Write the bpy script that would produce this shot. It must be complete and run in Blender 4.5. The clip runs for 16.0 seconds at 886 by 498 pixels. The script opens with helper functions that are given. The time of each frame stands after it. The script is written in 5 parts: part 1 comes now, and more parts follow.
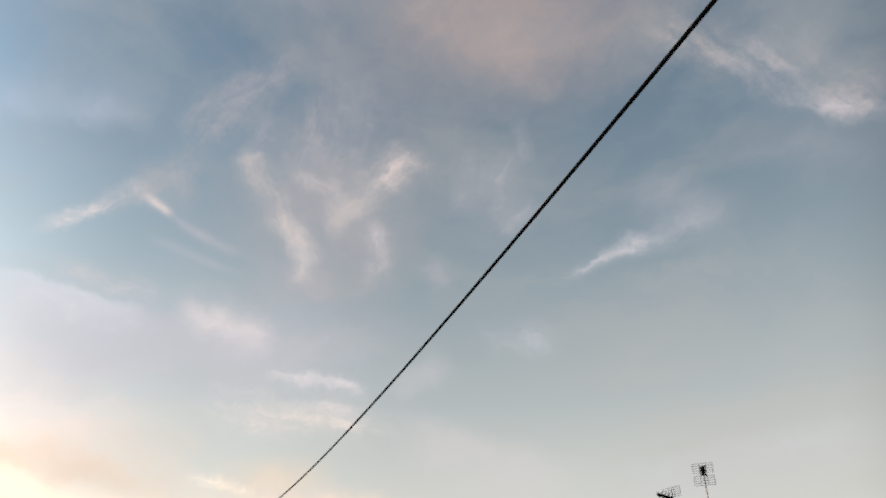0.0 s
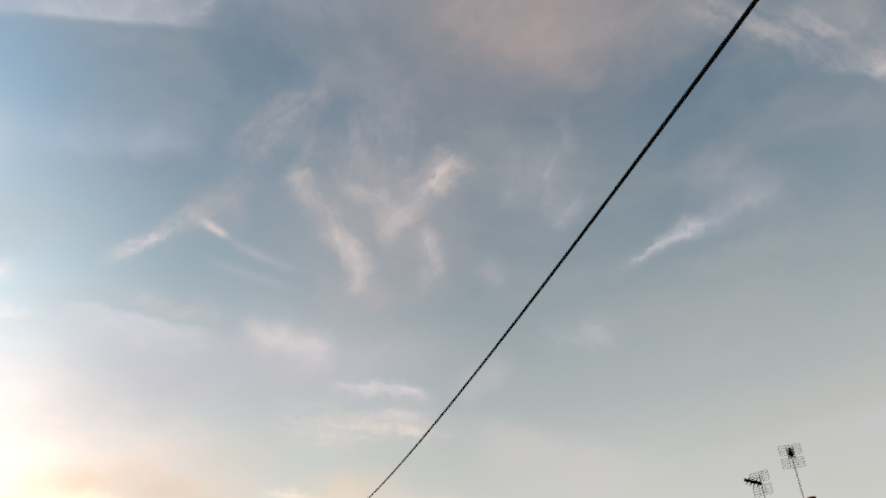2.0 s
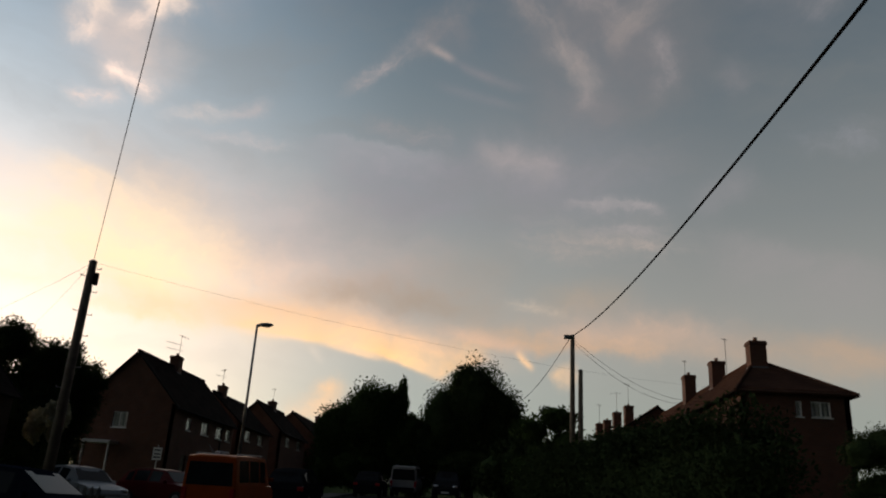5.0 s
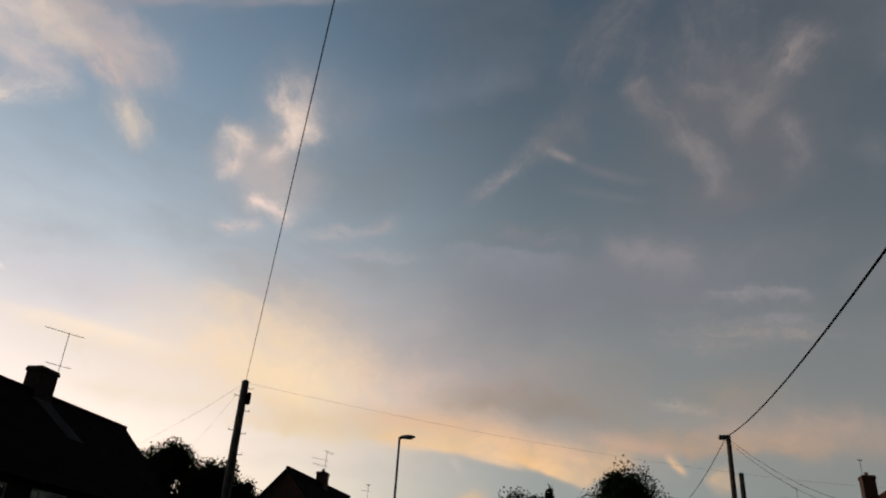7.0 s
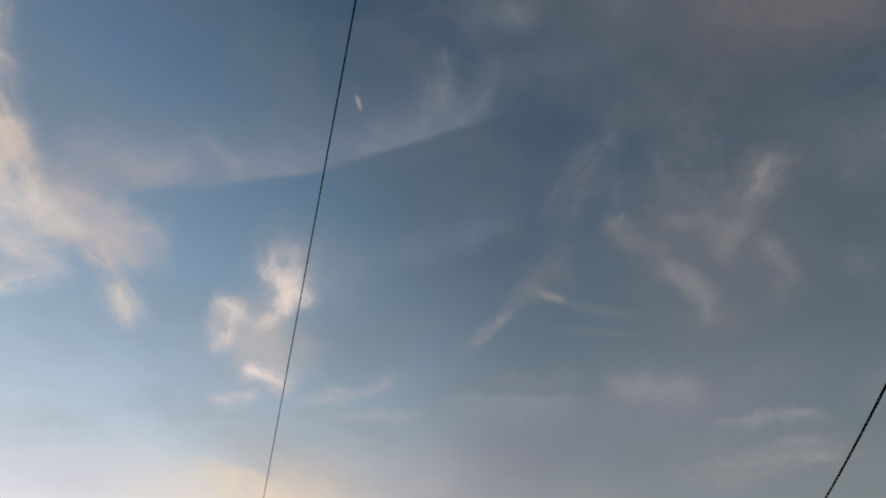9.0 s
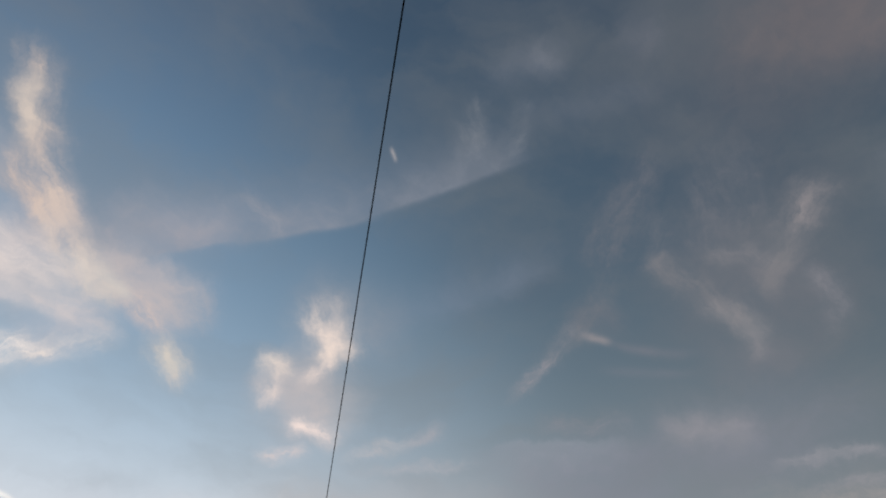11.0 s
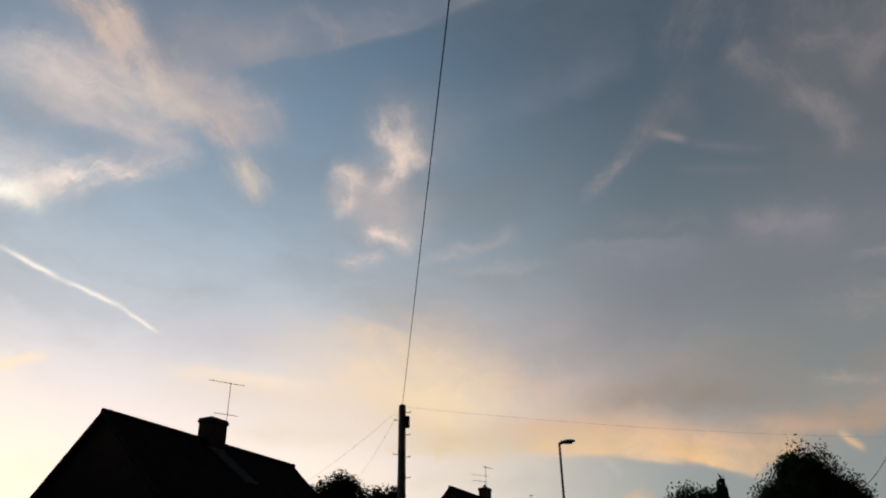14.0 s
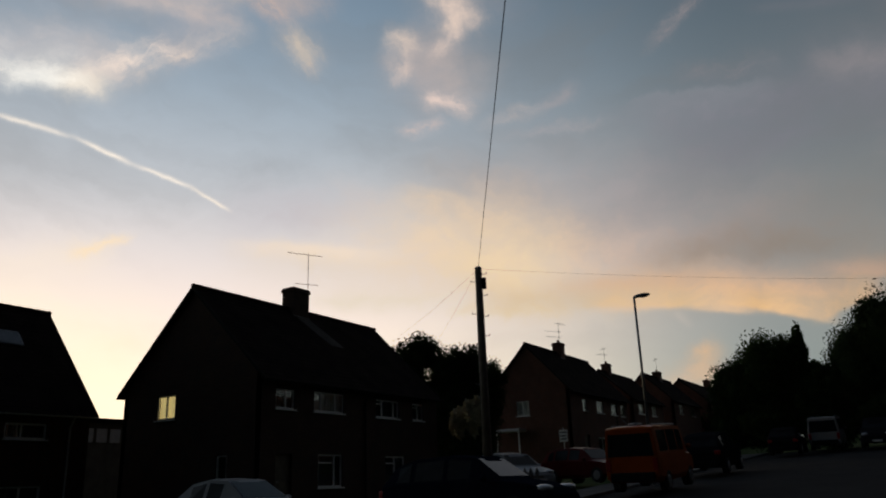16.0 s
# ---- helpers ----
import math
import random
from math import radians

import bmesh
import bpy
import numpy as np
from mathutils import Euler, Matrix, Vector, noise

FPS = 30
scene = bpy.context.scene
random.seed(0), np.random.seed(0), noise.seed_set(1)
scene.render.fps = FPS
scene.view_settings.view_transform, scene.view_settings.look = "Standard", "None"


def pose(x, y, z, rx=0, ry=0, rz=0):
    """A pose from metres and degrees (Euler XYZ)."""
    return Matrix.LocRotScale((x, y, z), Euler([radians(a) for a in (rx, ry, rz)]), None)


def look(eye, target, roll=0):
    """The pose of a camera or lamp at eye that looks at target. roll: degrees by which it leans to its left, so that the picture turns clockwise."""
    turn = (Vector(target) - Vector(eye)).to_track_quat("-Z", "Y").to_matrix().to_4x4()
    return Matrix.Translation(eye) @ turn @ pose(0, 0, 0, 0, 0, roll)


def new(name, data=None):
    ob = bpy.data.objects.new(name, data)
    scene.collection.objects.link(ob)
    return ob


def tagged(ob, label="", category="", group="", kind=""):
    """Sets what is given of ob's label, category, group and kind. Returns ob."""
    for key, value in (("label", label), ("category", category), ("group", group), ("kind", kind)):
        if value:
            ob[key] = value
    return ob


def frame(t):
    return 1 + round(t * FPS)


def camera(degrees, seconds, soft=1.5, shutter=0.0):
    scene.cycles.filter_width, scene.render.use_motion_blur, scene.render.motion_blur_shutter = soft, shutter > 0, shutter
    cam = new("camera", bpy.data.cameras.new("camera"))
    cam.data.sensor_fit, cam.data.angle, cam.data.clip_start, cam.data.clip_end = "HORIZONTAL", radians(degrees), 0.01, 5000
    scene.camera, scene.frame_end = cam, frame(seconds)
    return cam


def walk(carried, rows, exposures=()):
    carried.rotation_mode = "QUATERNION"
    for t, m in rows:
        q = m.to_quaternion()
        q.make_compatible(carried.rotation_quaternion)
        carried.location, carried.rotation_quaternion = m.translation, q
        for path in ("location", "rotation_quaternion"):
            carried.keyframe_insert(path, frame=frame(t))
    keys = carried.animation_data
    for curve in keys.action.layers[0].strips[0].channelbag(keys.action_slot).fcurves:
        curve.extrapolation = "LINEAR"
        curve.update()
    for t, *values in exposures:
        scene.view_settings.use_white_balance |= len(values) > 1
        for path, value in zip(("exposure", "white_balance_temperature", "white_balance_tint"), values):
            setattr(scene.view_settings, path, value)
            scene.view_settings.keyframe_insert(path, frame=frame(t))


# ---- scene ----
# camera and its walk
cam = camera(60.01, 16.0, soft=2.0)
PATH = [
    (0.0, pose(-0.058, -0.332, 1.645, 122.54, 0.05, -109.07)),
    (0.5, pose(0.000, -0.279, 1.621, 123.61, 1.51, -108.22)),
    (1.0, pose(0.042, -0.253, 1.618, 123.23, 1.27, -108.09)),
    (1.5, pose(0.121, -0.196, 1.612, 122.85, 1.60, -106.35)),
    (2.0, pose(0.153, -0.169, 1.660, 122.79, 1.87, -103.23)),
    (2.5, pose(0.171, -0.172, 1.724, 122.42, 1.42, -98.53)),
    (3.0, pose(0.193, -0.216, 1.738, 119.93, -0.43, -95.61)),
    (3.5, pose(0.253, -0.239, 1.714, 116.03, -1.27, -92.44)),
    (4.0, pose(0.284, -0.205, 1.702, 111.13, -1.76, -90.46)),
    (4.2, pose(0.238, -0.172, 1.703, 109.52, -2.79, -90.14)),
    (6.3, pose(-0.009, -0.171, 1.638, 112.63, -2.74, -78.40)),
    (6.5, pose(-0.023, -0.153, 1.628, 113.54, -2.64, -77.34)),
    (7.0, pose(-0.015, -0.096, 1.667, 116.28, -3.35, -76.38)),
    (7.5, pose(0.050, -0.130, 1.732, 119.95, -2.21, -76.51)),
    (8.0, pose(0.018, -0.089, 1.747, 123.70, -0.91, -76.92)),
    (8.5, pose(-0.003, -0.054, 1.740, 125.99, 0.69, -75.39)),
    (9.0, pose(-0.023, -0.022, 1.738, 127.52, 1.41, -73.97)),
    (11.3, pose(-0.045, 0.069, 1.684, 132.27, 1.46, -69.67)),
    (11.5, pose(-0.047, 0.078, 1.680, 134.24, 1.58, -70.55)),
    (12.0, pose(-0.057, 0.106, 1.671, 138.17, 2.38, -71.34)),
    (12.5, pose(-0.070, 0.140, 1.664, 138.43, 2.50, -69.69)),
    (13.0, pose(-0.075, 0.159, 1.656, 130.73, 1.90, -66.84)),
    (13.5, pose(-0.084, 0.188, 1.648, 123.29, 1.31, -65.06)),
    (14.0, pose(-0.070, 0.222, 1.582, 116.87, 0.80, -64.28)),
    (14.5, pose(-0.079, 0.254, 1.565, 111.13, 0.92, -63.73)),
    (15.0, pose(-0.111, 0.366, 1.576, 108.05, 1.30, -63.26)),
    (15.5, pose(-0.149, 0.424, 1.595, 107.33, 2.52, -61.49)),
    (16.0, pose(-0.145, 0.467, 1.559, 106.95, 2.05, -58.73)),
]


# exposure follows the phone's own
EXPOSURES = [(0.0, 1.06, 7450, 14), (2.5, 0.84, 7500, 14), (3.5, 0.05, 7600, 15), (4.2, 0.0, 7600, 15), (6.3, -0.12, 7200, 14), (7.0, -0.4, 7050, 14),
             (9.0, -0.38, 6500, 10), (11.5, -0.2, 6700, 11), (12.0, 0.16, 6780, 12), (12.5, 0.3, 6850, 12), (14.0, -0.44, 6900, 13), (16.0, -0.56, 7000, 13)]
walk(cam, PATH, EXPOSURES)

# ---- world: dusk sky with cirrus ----
SUN_YAW, SUN_EL = -27.0, 5.0


def way(yaw, el):
    a, e = radians(yaw), radians(el)
    return Vector((-math.sin(a) * math.cos(e), math.cos(a) * math.cos(e), math.sin(e)))


world = bpy.data.worlds.new("dusk_sky")
scene.world = world
world.use_nodes = True
wt = world.node_tree
wt.nodes.clear()


def wmath(op, a, b=None, c=None, clamp=False):
    n = wt.nodes.new("ShaderNodeMath")
    n.operation, n.use_clamp = op, clamp
    for i, v in enumerate((a, b, c)):
        if v is None:
            continue
        if isinstance(v, (int, float)):
            n.inputs[i].default_value = v
        else:
            wt.links.new(v, n.inputs[i])
    return n.outputs[0]


def wvec(op, a, b):
    n = wt.nodes.new("ShaderNodeVectorMath")
    n.operation = op
    for i, v in enumerate((a, b)):
        if isinstance(v, (tuple, Vector)):
            n.inputs[i].default_value = tuple(v)
        elif isinstance(v, (int, float)):
            n.inputs[3].default_value = v
        else:
            wt.links.new(v, n.inputs[i])
    return n.outputs["Value" if op == "DOT_PRODUCT" else "Vector"]


def wrange(v, a, b, lo, hi, smooth=True):
    n = wt.nodes.new("ShaderNodeMapRange")
    n.interpolation_type = "SMOOTHSTEP" if smooth else "LINEAR"
    wt.links.new(v, n.inputs[0])
    for i, x in enumerate((a, b, lo, hi)):
        n.inputs[1 + i].default_value = x
    return n.outputs[0]


def wramp(v, stops):
    n = wt.nodes.new("ShaderNodeValToRGB")
    n.color_ramp.interpolation = "B_SPLINE"
    els = n.color_ramp.elements
    while len(els) < len(stops):
        els.new(0.5)
    for e, (p, c) in zip(els, stops):
        e.position, e.color = p, (*c, 1)
    wt.links.new(v, n.inputs[0])
    return n.outputs[0]


def wmix(f, a, b):
    n = wt.nodes.new("ShaderNodeMix")
    n.data_type = "RGBA"
    for s, v in ((0, f), (6, a), (7, b)):
        if isinstance(v, tuple):
            n.inputs[s].default_value = (*v, 1)
        elif isinstance(v, (int, float)):
            n.inputs[s].default_value = v
        else:
            wt.links.new(v, n.inputs[s])
    return n.outputs[2]


def wnoise(vec, scale, detail, rough=0.55, colour=False, distort=0.0):
    n = wt.nodes.new("ShaderNodeTexNoise")
    n.inputs["Scale"].default_value, n.inputs["Detail"].default_value = scale, detail
    n.inputs["Roughness"].default_value, n.inputs["Distortion"].default_value = rough, distort
    wt.links.new(vec, n.inputs["Vector"])
    return n.outputs["Color" if colour else 0]


def lin(r, g, b):
    return tuple(((v / 255 + 0.055) / 1.055) ** 2.4 if v > 10 else v / 255 / 12.92 for v in (r, g, b))


ray_dir = wt.nodes.new("ShaderNodeTexCoord").outputs["Generated"]
# the air: pale at the horizon, steel blue above, cream towards the sunken sun
up = wvec("DOT_PRODUCT", ray_dir, (0, 0, 1))
toward = wvec("DOT_PRODUCT", ray_dir, tuple(way(SUN_YAW, 12)))
away_air = wramp(up, [(0.0, lin(186, 204, 196)), (0.1, lin(172, 201, 206)), (0.2, lin(188, 202, 206)), (0.36, lin(148, 170, 182)),
                      (0.58, lin(86, 120, 145)), (0.8, lin(66, 97, 126)), (1.0, lin(58, 84, 114))])
sun_air = wramp(up, [(0.0, lin(255, 248, 205)), (0.1, lin(252, 246, 222)), (0.22, lin(226, 222, 222)), (0.36, lin(170, 190, 204)),
                     (0.55, lin(104, 138, 165)), (0.8, lin(82, 111, 142)), (1.0, lin(70, 98, 132))])
sun_air = wvec("SCALE", sun_air, 1.95)
away_air = wmix(wrange(toward, 0.2, 0.8, 0.34, 0.0), away_air, (0.0, 0.0, 0.0))
air = wmix(wrange(toward, 0.56, 0.985, 0.0, 1.0), away_air, sun_air)
nishita = wt.nodes.new("ShaderNodeTexSky")
nishita.sky_type, nishita.sun_disc = "NISHITA", False
nishita.sun_elevation, nishita.sun_rotation = radians(SUN_EL), radians(-SUN_YAW)
air = wmix(0.12, air, wvec("SCALE", nishita.outputs[0], 0.06))
air = wvec("MULTIPLY", air, (1.09, 1.0, 0.97))

# drift of the cirrus: coarse and fine bending of the direction
bend = wvec("SCALE", wvec("SUBTRACT", wnoise(ray_dir, 5.0, 2, 0.5, True), (0.5, 0.5, 0.5)), 0.03)
curl = wvec("SCALE", wvec("SUBTRACT", wnoise(ray_dir, 22.0, 5, 0.62, True), (0.5, 0.5, 0.5)), 0.036)
drift = wvec("ADD", wvec("ADD", ray_dir, bend), curl)
stretch = wvec("MULTIPLY", drift, (0.6, 1.0, 1.6))
fibre = wrange(wnoise(stretch, 14.0, 6, 0.6, False, 0.3), 0.33, 0.67, 0.14, 1.0)
fibre = wmath("MULTIPLY", fibre, wrange(wnoise(stretch, 48.0, 3, 0.55), 0.3, 0.7, 0.62, 1.0))
threads = wrange(fibre, 0.14, 1.0, 0.42, 1.2, False)
calm = wvec("ADD", ray_dir, wvec("SCALE", curl, 0.22))
faint = wrange(fibre, 0.14, 1.0, 0.6, 1.08, False)
veil = wnoise(wvec("MULTIPLY", drift, (0.8, 0.8, 2.2)), 3.2, 5, 0.55, False, 0.4)
air = wmix(wmath("MULTIPLY", wrange(veil, 0.38, 0.7, 0.04, 0.34), wrange(up, 0.05, 0.25, 0.0, 1.0)), air, lin(136, 138, 139))

sky = {"colour": air}
# directions along which the cirrus is drawn out into strands
GRAIN = [Vector((math.cos(k * math.pi / 4) * math.cos(e), math.sin(k * math.pi / 4) * math.cos(e), math.sin(e))) for e in (-0.6, 0.0, 0.6) for k in range(4)]
strands = {}


def wisp_group():
    """One soft band of cloud laid over the sky: u runs along it to +-1 at its ends, v across it to +-1 at its edges."""
    g = bpy.data.node_groups.new("cloud_wisp", "ShaderNodeTree")
    for name, kind in (("Sky", "Color"), ("Flow", "Vector"), ("Torn", "Float"), ("Along", "Vector"), ("Across", "Vector"), ("Lean", "Float"), ("Slant", "Float"), ("Bow", "Float"),
                       ("Thin", "Float"), ("Tint", "Color")):
        g.interface.new_socket(name, in_out="INPUT", socket_type="NodeSocket" + kind)
    g.interface.new_socket("Sky", in_out="OUTPUT", socket_type="NodeSocketColor")
    src, dst = g.nodes.new("NodeGroupInput").outputs, g.nodes.new("NodeGroupOutput").inputs

    def op(kind, *ins):
        n = g.nodes.new("ShaderNodeVectorMath" if kind == "DOT_PRODUCT" else "ShaderNodeMath")
        n.operation = kind
        for i, v in enumerate(ins):
            if isinstance(v, float):
                n.inputs[i].default_value = v
            else:
                g.links.new(v, n.inputs[i])
        return n.outputs["Value"]

    u = op("DOT_PRODUCT", src["Flow"], src["Along"])
    uu = op("MULTIPLY", u, u)
    v = op("MULTIPLY_ADD", op("SUBTRACT", uu, 1.0), src["Bow"], op("DOT_PRODUCT", src["Flow"], src["Across"]))
    v = op("MULTIPLY_ADD", v, src["Lean"], op("MULTIPLY", op("ABSOLUTE", v), src["Slant"]))
    r = op("MULTIPLY_ADD", uu, uu, op("MULTIPLY_ADD", v, v, src["Thin"]))
    cover = op("MINIMUM", op("MULTIPLY", op("POWER", 0.03, r), src["Torn"]), 1.0)
    mix = g.nodes.new("ShaderNodeMix")
    mix.data_type = "RGBA"
    for i, v in ((0, cover), (6, src["Sky"]), (7, src["Tint"])):
        g.links.new(v, mix.inputs[i])
    g.links.new(mix.outputs[2], dst["Sky"])
    return g


WISP = wisp_group()


def wisp(start, end, left, right, amount, tint, bow, flow, torn):
    """A band of cloud between two directions (yaw, elevation), with its own softness to either side and a bow, in degrees."""
    a, b = way(*start), way(*end)
    mid = (a + b).normalized()
    along = b - a
    along = (along - mid * along.dot(mid)).normalized()
    reach = (b - a).length / 2 + 0.4 * radians(min(left, right))
    left, right = radians(left), radians(right)
    if torn is None:
        axis = max(range(len(GRAIN)), key=lambda k: abs(GRAIN[k].dot(along)))
        if axis not in strands:
            lengthwise = wvec("SCALE", tuple(GRAIN[axis]), 1.0)
            wt.links.new(wvec("DOT_PRODUCT", drift, tuple(GRAIN[axis] * -0.88)), lengthwise.node.inputs[3])
            strands[axis] = wmath("MULTIPLY", wrange(wnoise(wvec("ADD", drift, lengthwise), 54.0, 5, 0.66), 0.3, 0.7, 0.34, 1.4), threads)
        torn = strands[axis]
    n = wt.nodes.new("ShaderNodeGroup")
    n.node_tree = WISP
    for key, v in (("Along", along / reach), ("Across", along.cross(mid)), ("Lean", (1 / left + 1 / right) / 2), ("Slant", (1 / left - 1 / right) / 2), ("Bow", radians(bow)),
                   ("Thin", math.log(amount) / math.log(0.03)), ("Tint", (*tint, 1))):
        n.inputs[key].default_value = v
    for key, v in (("Sky", sky["colour"]), ("Flow", flow), ("Torn", torn)):
        wt.links.new(v, n.inputs[key])
    sky["colour"] = n.outputs[0]


def streak(start, end, left, right, amount, tint, bow=0.0):
    """A torn, fibrous wisp."""
    wisp(start, end, left, right, amount, tint, bow, drift, None)


def haze(start, end, left, right, amount, tint, bow=0.0):
    """A broad smooth veil, hardly torn."""
    wisp(start, end, left, right, amount, tint, bow, drift, faint)


def trail(start, end, left, right, amount, tint, bow=0.0):
    """A clean-edged band or vapour trail."""
    wisp(start, end, left, right, amount, tint, bow, calm, faint)


# veils high over the street
haze((-103.7, 52.7), (-98.4, 28.8), 15.48, 15.48, 0.29, (0.186, 0.186, 0.210))
haze((-100.3, 49.0), (-132.1, 46.2), 6.28, 6.28, 0.44, (0.226, 0.201, 0.207))
haze((-111.3, 48.2), (-120.0, 45.3), 4.06, 4.06, 0.46, (0.245, 0.217, 0.221))
streak((-129.6, 47.1), (-136.9, 43.1), 2.62, 2.62, 0.45, (0.252, 0.244, 0.258))
streak((-135.1, 44.0), (-147.7, 35.3), 4.45, 2.47, 0.48, (0.270, 0.266, 0.300))
streak((-140.1, 39.8), (-147.7, 35.1), 1.16, 0.97, 0.57, (0.323, 0.320, 0.361))
haze((-135.2, 38.3), (-146.7, 32.9), 3.09, 3.09, 0.29, (0.195, 0.206, 0.241))
haze((-141.8, 41.7), (-148.7, 37.3), 3.45, 3.45, 0.34, (0.221, 0.222, 0.244))
haze((-70.8, 37.4), (-84.0, 38.6), 4.66, 4.66, 0.23, (0.158, 0.167, 0.202))
# the combed cirrus
streak((-95.0, 45.4), (-86.1, 36.2), 2.21, 3.31, 0.48, (0.240, 0.238, 0.268), -0.71)
streak((-86.4, 36.7), (-82.5, 32.6), 1.60, 1.60, 0.40, (0.264, 0.259, 0.285))
streak((-99.6, 44.7), (-99.5, 36.8), 3.44, 3.44, 0.32, (0.252, 0.253, 0.285))
streak((-96.5, 43.1), (-95.3, 37.3), 2.27, 2.27, 0.32, (0.252, 0.253, 0.285))
streak((-92.5, 41.0), (-90.9, 36.6), 1.68, 1.68, 0.32, (0.252, 0.253, 0.285))
streak((-77.1, 29.8), (-81.7, 32.4), 0.81, 0.81, 0.91, (0.375, 0.364, 0.402), 0.15)
streak((-80.2, 31.7), (-83.7, 34.0), 1.36, 1.36, 0.57, (0.331, 0.320, 0.353))
trail((-83.1, 33.9), (-85.8, 32.8), 0.57, 0.57, 0.85, (0.349, 0.333, 0.356))
trail((-85.1, 33.0), (-92.9, 30.9), 0.64, 0.64, 0.50, (0.237, 0.250, 0.299), -0.32)
haze((-83.2, 34.8), (-87.0, 34.3), 2.23, 2.23, 0.34, (0.232, 0.231, 0.260))
trail((-84.0, 31.2), (-92.2, 29.6), 0.68, 0.68, 0.42, (0.237, 0.256, 0.309), -0.20)
streak((-90.3, 38.0), (-96.4, 33.2), 1.59, 1.59, 0.57, (0.303, 0.289, 0.307))
haze((-90.2, 37.6), (-92.0, 37.4), 1.04, 1.04, 0.57, (0.296, 0.284, 0.302))
streak((-95.0, 37.4), (-99.9, 35.5), 1.04, 1.04, 0.62, (0.296, 0.289, 0.314))
streak((-98.3, 36.9), (-101.1, 35.2), 0.93, 0.93, 0.57, (0.296, 0.289, 0.314))
streak((-106.7, 39.7), (-98.6, 33.6), 1.99, 1.99, 0.79, (0.320, 0.302, 0.322))
haze((-102.1, 36.1), (-98.9, 33.5), 1.33, 1.33, 0.75, (0.312, 0.296, 0.309))
streak((-94.5, 34.2), (-97.6, 30.6), 1.61, 1.49, 0.85, (0.338, 0.331, 0.353), 0.41)
haze((-95.1, 33.9), (-97.3, 32.0), 1.31, 1.19, 0.57, (0.315, 0.306, 0.323))
streak((-97.4, 32.7), (-97.0, 29.7), 1.27, 1.27, 0.68, (0.323, 0.320, 0.345))
streak((-102.5, 34.3), (-103.1, 29.9), 1.53, 1.29, 0.57, (0.303, 0.302, 0.341), 0.59)
haze((-93.4, 36.6), (-103.5, 31.2), 7.81, 7.81, 0.40, (0.210, 0.217, 0.251))
haze((-93.1, 29.7), (-99.3, 29.5), 3.56, 3.56, 0.40, (0.232, 0.239, 0.276))
streak((-116.0, 42.8), (-116.3, 39.1), 1.15, 1.15, 0.32, (0.234, 0.247, 0.292))
streak((-114.5, 40.0), (-114.0, 33.7), 1.29, 1.29, 0.32, (0.234, 0.247, 0.292))
streak((-111.7, 39.7), (-110.7, 35.5), 2.35, 2.35, 0.28, (0.234, 0.247, 0.292))
haze((-108.2, 31.5), (-109.6, 29.8), 1.83, 1.83, 0.40, (0.232, 0.245, 0.286))
streak((-117.2, 35.5), (-114.7, 33.5), 1.52, 1.52, 0.40, (0.258, 0.272, 0.322))
haze((-112.4, 33.0), (-114.2, 37.9), 5.48, 5.48, 0.25, (0.195, 0.212, 0.254))
streak((-118.8, 29.6), (-128.3, 31.6), 1.14, 0.80, 0.68, (0.289, 0.306, 0.357), 0.20)
streak((-122.5, 30.7), (-133.5, 32.5), 1.45, 1.45, 0.51, (0.270, 0.285, 0.337))
haze((-126.2, 35.3), (-133.9, 32.1), 3.42, 3.42, 0.40, (0.216, 0.233, 0.276))
# low lavender bands
streak((-78.8, 27.4), (-86.2, 26.9), 1.76, 1.24, 0.68, (0.323, 0.323, 0.365))
haze((-73.0, 26.4), (-89.3, 24.3), 0.84, 10.48, 0.40, (0.266, 0.281, 0.345))
haze((-88.1, 26.0), (-95.6, 25.6), 1.95, 1.95, 0.57, (0.309, 0.303, 0.331))
haze((-74.6, 21.8), (-105.3, 24.2), 6.12, 6.12, 0.52, (0.278, 0.293, 0.368))
streak((-90.2, 19.7), (-105.9, 19.1), 2.78, 2.22, 0.68, (0.398, 0.380, 0.385))
streak((-95.2, 22.5), (-103.6, 21.7), 0.91, 0.91, 0.62, (0.360, 0.361, 0.406))
streak((-96.2, 20.9), (-103.2, 20.3), 0.79, 0.79, 0.57, (0.360, 0.361, 0.406))
haze((-105.3, 22.0), (-109.6, 24.3), 2.04, 2.04, 0.46, (0.281, 0.296, 0.345))
streak((-112.2, 26.3), (-119.0, 25.4), 1.51, 1.51, 0.40, (0.270, 0.302, 0.373))
haze((-105.4, 20.1), (-119.7, 15.3), 1.74, 6.97, 0.52, (0.312, 0.319, 0.353))
haze((-92.6, 15.2), (-100.6, 15.6), 2.22, 2.22, 0.57, (0.392, 0.347, 0.299))
haze((-119.7, 15.1), (-141.8, 17.4), 1.57, 6.29, 0.40, (0.281, 0.319, 0.372))
haze((-76.7, 15.5), (-91.0, 15.4), 5.53, 4.52, 0.57, (0.392, 0.326, 0.282))
